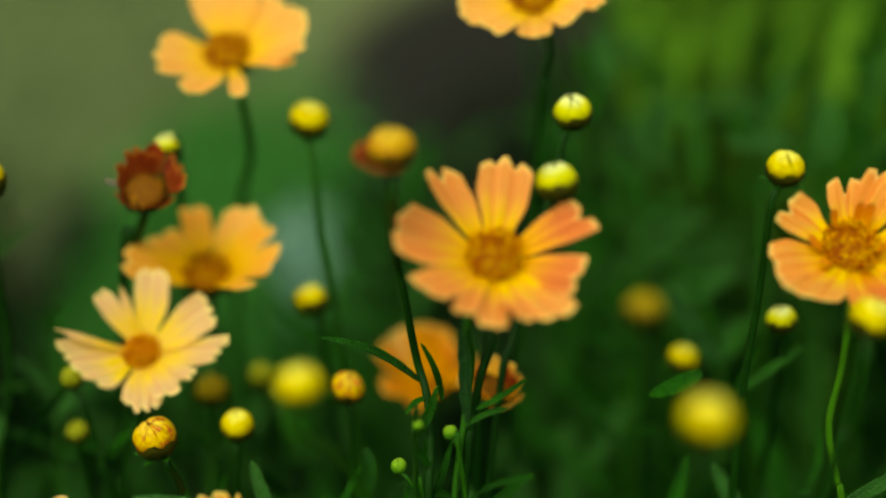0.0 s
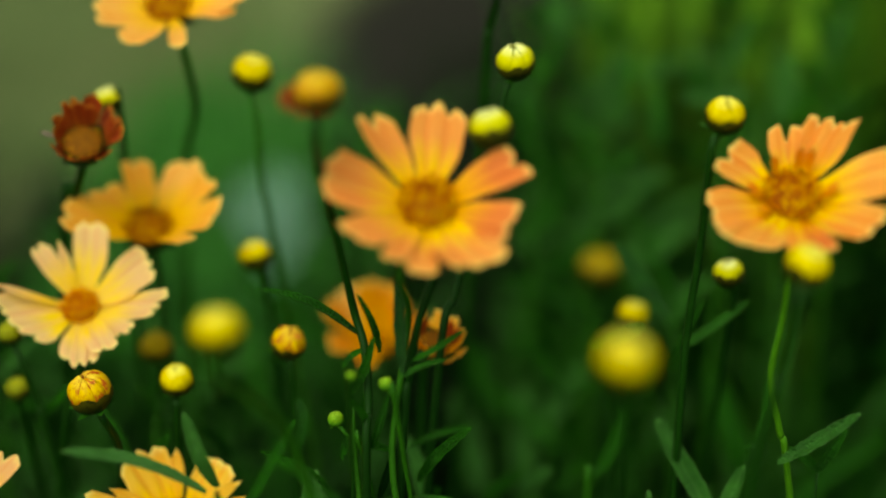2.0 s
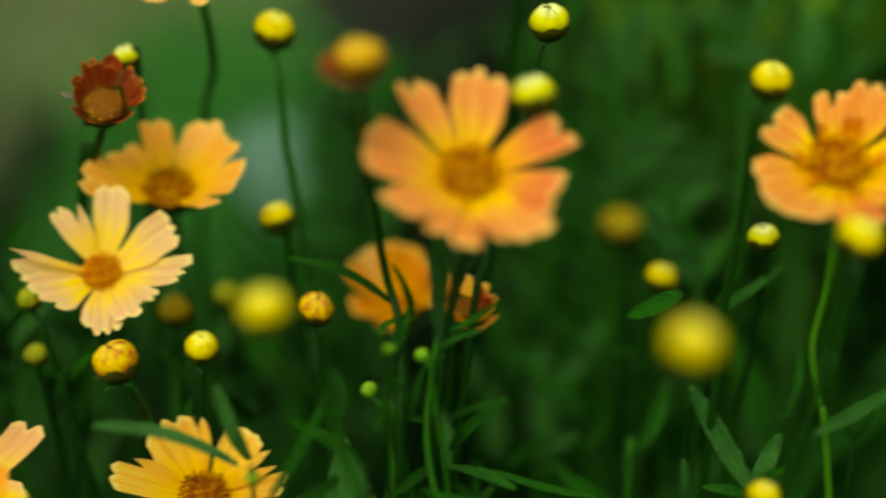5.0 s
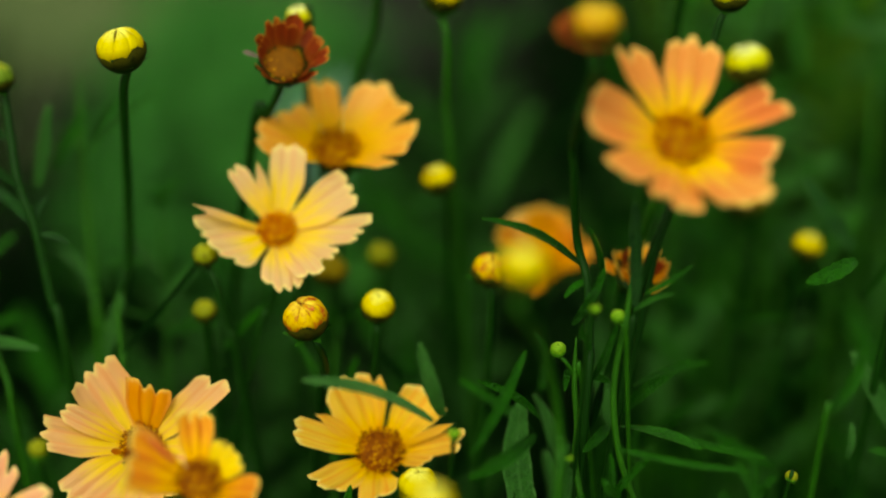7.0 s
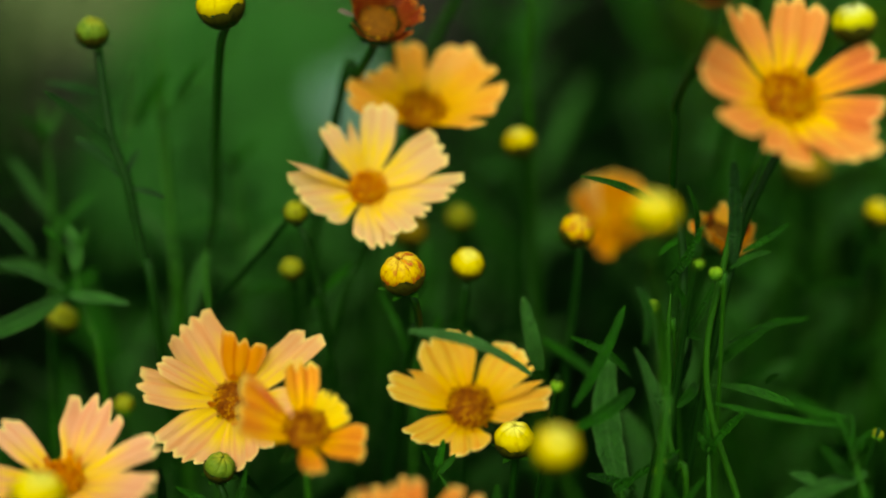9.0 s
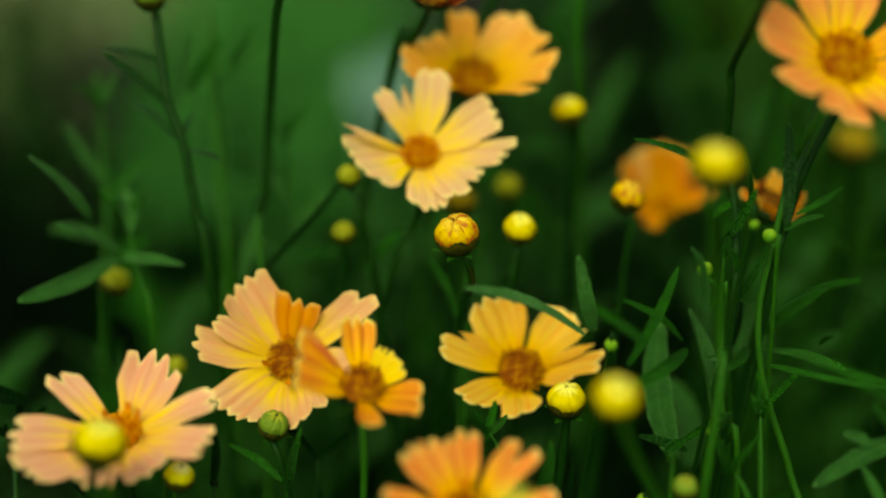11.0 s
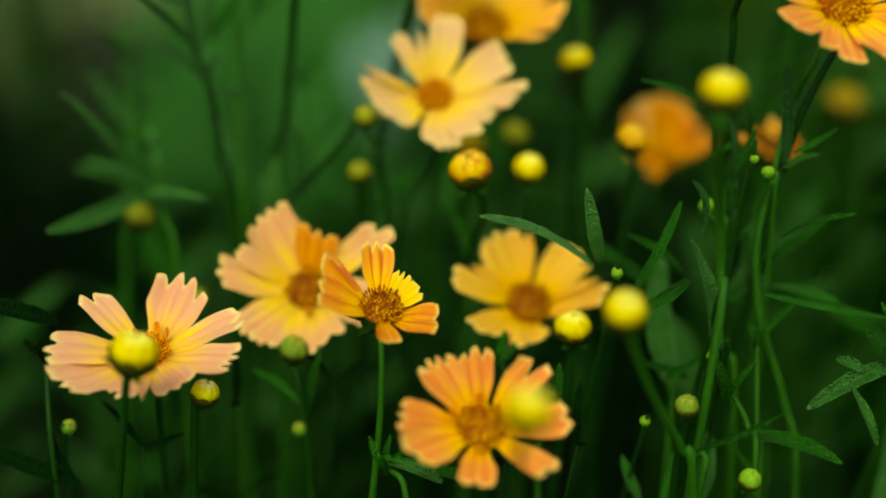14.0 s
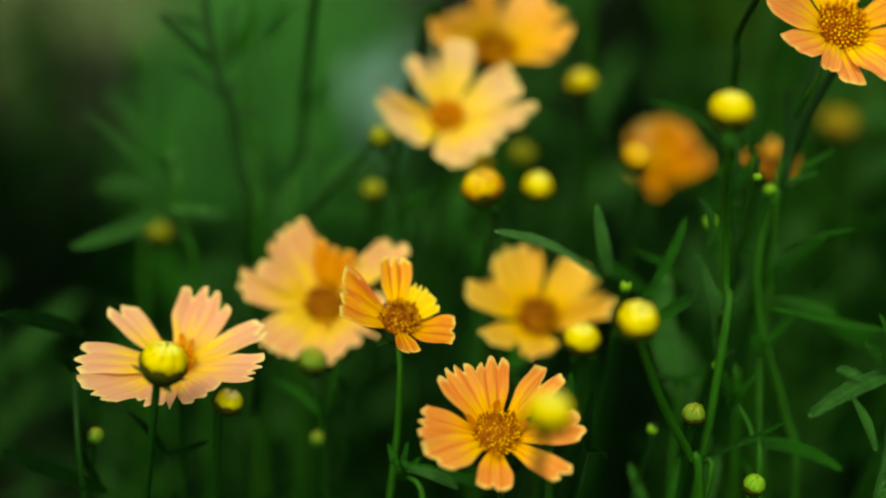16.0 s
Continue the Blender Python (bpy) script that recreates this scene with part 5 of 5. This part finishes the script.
leafy_stem([(-0.1051, 0.3585, 0.2768), (-0.1031, 0.3460, 0.2562), (-0.1024, 0.3302, 0.2300)],
    [((-0.1038, 0.3430, 0.2633), (-0.1141, 0.3447, 0.2760), 3.3, LEAF_GREY_SHEEN), ((-0.1034, 0.3397, 0.2578), (-0.0919, 0.3408, 0.2705), 3.3, LEAF_GREY_SHEEN), ((-0.1032, 0.3365, 0.2524), (-0.1146, 0.3305, 0.2623), 3.0), ((-0.1029, 0.3348, 0.2497), (-0.0892, 0.3374, 0.2527), 3.3)])
leafy_stem([(-0.1545, 0.3600, 0.2835), (-0.1516, 0.3452, 0.2592), (-0.1506, 0.3271, 0.2293)],
    [((-0.1525, 0.3485, 0.2646), (-0.1638, 0.3576, 0.2771), 3.3, LEAF_GREY_SHEEN), ((-0.1522, 0.3452, 0.2592), (-0.1409, 0.3494, 0.2720), 3.3), ((-0.1518, 0.3411, 0.2524), (-0.1638, 0.3323, 0.2601), 3.6, LEAF_GREY_SHEEN), ((-0.1514, 0.3370, 0.2456), (-0.1399, 0.3387, 0.2544), 3.3)])

# ---- undergrowth ----
def blades(name, material, grids, label, category):
    """Many leaves as one uncountable mass."""
    verts, faces, uvs = [], [], []
    for grid in grids:
        start, nu = len(verts), len(grid[0])
        nv = len(grid)
        for row in grid:
            verts.extend(row)
        for j in range(nv - 1):
            for i in range(nu - 1):
                k = start + j * nu + i
                faces.append((k, k + 1, k + nu + 1, k + nu))
                for a, b in ((i, j), (i + 1, j), (i + 1, j + 1), (i, j + 1)):
                    uvs.append((a / (nu - 1), b / (nv - 1)))
    me = bpy.data.meshes.new(name)
    me.from_pydata([tuple(v) for v in verts], [], faces)
    layer = me.uv_layers.new(name="UVMap")
    layer.data.foreach_set("uv", np.array(uvs, "f").ravel())
    return tagged(part_mesh(name, me, material, None), label, category, "", "stuff")


def small_blade(base, way, length, width, droop):
    """A cheap arched blade."""
    side = way.cross(Vector((0, 0, 1)))
    side = side.normalized() if side.length > 0.05 else Vector((1, 0, 0))
    out = []
    for j in range(5):
        v = j / 4
        q = base + way * length * v - Vector((0, 0, droop * length * v * v))
        w = width * 0.5 * (0.25 + 0.75 * math.sin(math.pi * min(1, 0.08 + 0.88 * v)))
        fold = way.cross(side) * (w * 0.3)
        out.append([q - side * w - fold, q, q + side * w - fold])
    return out


def canopy(x, y):
    """How high the undergrowth may stand, so that it stays under the flowers."""
    if y < 0.12:
        return 0.12
    if y < 0.30:
        return 0.10 + 0.25 * max(0, y - 0.2)
    if y < 0.42:
        return 0.15
    if -0.24 < x < -0.03 and y > 0.46:
        return 0.06
    return 0.14 + 0.10 * min(1, max(0, (x - 0.02) / 0.08))


def shoot(x, y, tall, rng, mine, leaf_long, leaf_wide):
    """A leafy shoot with leaf pairs crossing up its stem."""
    lean = Vector((rng.uniform(-0.15, 0.15), rng.uniform(-0.12, 0.12), 1)).normalized()
    turn = rng.uniform(0, 6.28)
    mine.append(small_blade(Vector((x, y, -0.003)), lean, tall, 0.0022, 0))
    pairs = int(5 + tall * 30)
    for k in range(pairs):
        h = tall * (0.2 + 0.8 * (k + 0.5) / pairs)
        for s in (0, math.pi):
            a = turn + k * 1.57 + s + rng.uniform(-0.3, 0.3)
            way = Vector((math.cos(a), math.sin(a), rng.uniform(0.5, 1.5) if leaf_wide < 0.006 else 0.3)).normalized()
            mine.append(small_blade(Vector((x, y, 0)) + lean * h, way, leaf_long * rng.uniform(0.7, 1.3), leaf_wide * rng.uniform(0.7, 1.2), rng.uniform(0, 0.25)))


rng = random.Random(5)
green, lush, reed, turf, broad = [], [], [], [], []
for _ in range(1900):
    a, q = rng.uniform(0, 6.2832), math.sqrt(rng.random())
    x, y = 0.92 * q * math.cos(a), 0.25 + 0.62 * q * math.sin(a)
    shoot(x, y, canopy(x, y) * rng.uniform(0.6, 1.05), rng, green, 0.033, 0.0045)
for k in range(215):
    x, y = rng.gauss(-0.138, 0.032), rng.gauss(0.90, 0.08) if k < 140 else rng.uniform(0.68, 0.86)
    shoot(x, y, rng.uniform(0.03, 0.07), rng, lush, 0.035, 0.008)
for _ in range(560):
    x, y = max(0.15 + 0.10 * rng.random(), rng.gauss(0.38, 0.16)), max(0.96 + 0.06 * rng.random(), rng.gauss(1.25, 0.25))
    way = Vector((rng.uniform(-0.3, 0.3), rng.uniform(-0.25, 0.25), 1)).normalized()
    reed.append(small_blade(Vector((x, y, -0.004)), way, rng.uniform(0.08, 0.24), rng.uniform(0.008, 0.017), rng.uniform(0, 0.5)))
for k in range(105):
    x, y = (rng.uniform(0.10, 0.36), rng.uniform(0.42, 0.62)) if k % 7 < 4 else (rng.uniform(0.13, 0.38), rng.uniform(0.52, 0.70))
    way = Vector((rng.uniform(-0.35, 0.35), rng.uniform(-0.2, 0.2), 1)).normalized()
    (broad if k % 7 < 4 else reed).append(small_blade(Vector((x, y, -0.004)), way, rng.uniform(0.24, 0.38), rng.uniform(0.005, 0.009), rng.uniform(0, 0.35)))
for k in range(230):
    x, y = (rng.uniform(0.15, 0.40), rng.uniform(0.58, 0.80)) if k < 110 else (rng.uniform(0.14, 0.42), rng.uniform(0.80, 1.02))
    way = Vector((rng.uniform(-0.3, 0.3), rng.uniform(-0.2, 0.2), 1)).normalized()
    reed.append(small_blade(Vector((x, y, -0.004)), way, rng.uniform(0.22, 0.36), rng.uniform(0.006, 0.011), rng.uniform(0, 0.3)))
for k in range(14000):
    if k < 8500:
        x, y = rng.uniform(-1.2, -0.12 - 0.04 * rng.random()), rng.uniform(0.90, 2.1)
    else:
        x, y = rng.uniform(-2.2, 2.2), rng.uniform(-1.8, 2.6)
    if (x / 1.08) ** 2 + ((y - 0.2) / 0.72) ** 2 < rng.uniform(0.92, 1.08) or (-0.12 < x < 0.5 and 0.7 < y < 1.7) or math.hypot((x + 0.25) / 0.04, (y - 0.955) / 0.06) < 1:
        continue
    way = Vector((rng.uniform(-0.5, 0.5), rng.uniform(-0.5, 0.5), 1)).normalized()
    turf.append(small_blade(Vector((x, y, -0.004)), way, rng.uniform(0.015, 0.05), 0.003, rng.uniform(0, 0.4)))

# ---- leafy shoots close behind the front flowers ----
near_spots = [(-0.041, 0.226, 0.259), (-0.054, 0.237, 0.245), (-0.093, 0.265, 0.243), (-0.116, 0.258, 0.24), (-0.135, 0.242, 0.241), (0.044, 0.328, 0.26), (0.065, 0.345, 0.259), (0.097, 0.281, 0.272), (0.086, 0.297, 0.268), (-0.041, 0.321, 0.248)]
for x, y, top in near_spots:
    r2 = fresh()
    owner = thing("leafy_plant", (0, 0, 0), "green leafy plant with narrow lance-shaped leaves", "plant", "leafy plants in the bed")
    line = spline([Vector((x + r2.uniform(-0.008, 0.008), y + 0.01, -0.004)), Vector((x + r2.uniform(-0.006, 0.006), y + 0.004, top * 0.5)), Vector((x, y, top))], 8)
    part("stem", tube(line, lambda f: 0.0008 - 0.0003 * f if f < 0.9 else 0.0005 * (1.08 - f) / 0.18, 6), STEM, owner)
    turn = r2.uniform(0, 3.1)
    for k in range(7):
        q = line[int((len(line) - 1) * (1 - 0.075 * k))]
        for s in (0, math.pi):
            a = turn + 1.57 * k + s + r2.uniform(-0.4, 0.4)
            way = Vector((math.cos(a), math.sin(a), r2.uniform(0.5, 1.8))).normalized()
            # shoots on the left get shade put into their leaf colour
            leaf(q, q + way * r2.uniform(0.009, 0.017), r2.uniform(1.3, 2.3), owner, r2, LEAF_SHADED if x < -0.03 else None)
# shade between the crowded leaves is carried by the material colour
blades("undergrowth", LEAF_SHADED, green, "dense mass of narrow dark green leaves, shade in their colour", "foliage")
blades("broad_grass", LEAF, broad, "dark green broad grass blades behind the flowers", "grass")
blades("groundcover", LUSH, lush, "low clump of lush bright green leaves on the soil", "foliage")
blades("tall_grass", REED, reed, "tall yellow-green grass standing behind the flowers", "grass")
blades("turf", BLADE, turf, "short worn grass beyond the flower bed", "grass")

# ---- leafy shoots behind and between the flowers ----
def leafy_shoot(tall, pairs, long_leaf, wide_leaf, seed):
    rng = random.Random(seed)
    owner = thing("leafy_shoot", (0, 0, 0), "dark green leafy shoot with paired narrow leaves", "plant", "leafy shoots in the bed")
    line = spline([Vector((0, 0, -0.004)), Vector((rng.uniform(-0.01, 0.01), 0.004, tall * 0.5)), Vector((rng.uniform(-0.02, 0.02), 0, tall))], 5)
    part("stem", tube(line, lambda f: 0.0013 - 0.0006 * f if f < 0.9 else 0.0008 * (1.08 - f) / 0.18, 6), STEM, owner)
    turn = rng.uniform(0, 6.28)
    for k in range(pairs):
        q = line[min(len(line) - 1, int(len(line) * (0.35 + 0.65 * k / pairs)))]
        for s in (0, math.pi):
            a = turn + k * 1.57 + s + rng.uniform(-0.3, 0.3)
            way = Vector((math.cos(a), math.sin(a), rng.uniform(0.6, 1.6))).normalized()
            leaf(q, q + way * long_leaf * rng.uniform(0.7, 1.2), wide_leaf * rng.uniform(0.8, 1.2), owner, rng, LEAF_GREY_SHEEN if rng.random() < 0.6 else LEAF)
    return owner


kinds = [leafy_shoot(0.20, 6, 0.042, 5.5, 1), leafy_shoot(0.24, 7, 0.05, 6.5, 2), leafy_shoot(0.17, 6, 0.036, 4.5, 3), leafy_shoot(0.30, 8, 0.055, 7.5, 4)]
spots = []
rng = random.Random(11)
for k in range(46):
    x, y = rng.uniform(-0.24, 0.24), rng.uniform(0.36, 0.62)
    if -0.22 < x < -0.03 and y > 0.44:
        y = 0.36 + 0.4 * (y - 0.44)
    kind = 3 if x > 0.05 and y > 0.46 and rng.random() < 0.75 else rng.choice((0, 1, 2) if x > -0.02 else (0, 2, 2))
    spots.append((kind, x, y))
for k in range(5):
    spots.append((rng.choice((0, 2, 1)), rng.uniform(-0.17, 0.0), rng.uniform(0.39, 0.46)))
for k in range(12):
    spots.append((2, rng.uniform(-0.32, -0.13), rng.uniform(0.60, 0.80)))
used = set()
for kind, x, y in spots:
    m = pose(x, y, 0, 0, 0, rng.uniform(0, 360)) @ Matrix.Scale(rng.uniform(0.85, 1.1), 4)
    if kind not in used:
        used.add(kind)
        kinds[kind].matrix_basis = m
    else:
        copy_thing(kinds[kind], m)

# ---- a silvery plant on the soil behind ----
rng = random.Random(21)
tuft = thing("silver_plant", (-0.075, 0.70, 0), "small plant with broad pale silver-green leaves", "plant")
part("stem", tube(spline([Vector((0.004, 0, -0.004)), Vector((0, 0.003, 0.05)), Vector((0, 0, 0.11))], 5), lambda f: 0.0016 - 0.0008 * f, 6), STEM, tuft)
for k in range(11):
    a = k * 2.4
    way = Vector((math.cos(a), math.sin(a), 0))
    base = Vector((0, 0, 0.075 + 0.003 * k))
    tip = base + way * rng.uniform(0.012, 0.024) + Vector((0, 0, rng.uniform(0.03, 0.055)))
    leaf(base, tip, rng.uniform(8, 12), tuft, rng, LEAF_SILVER)
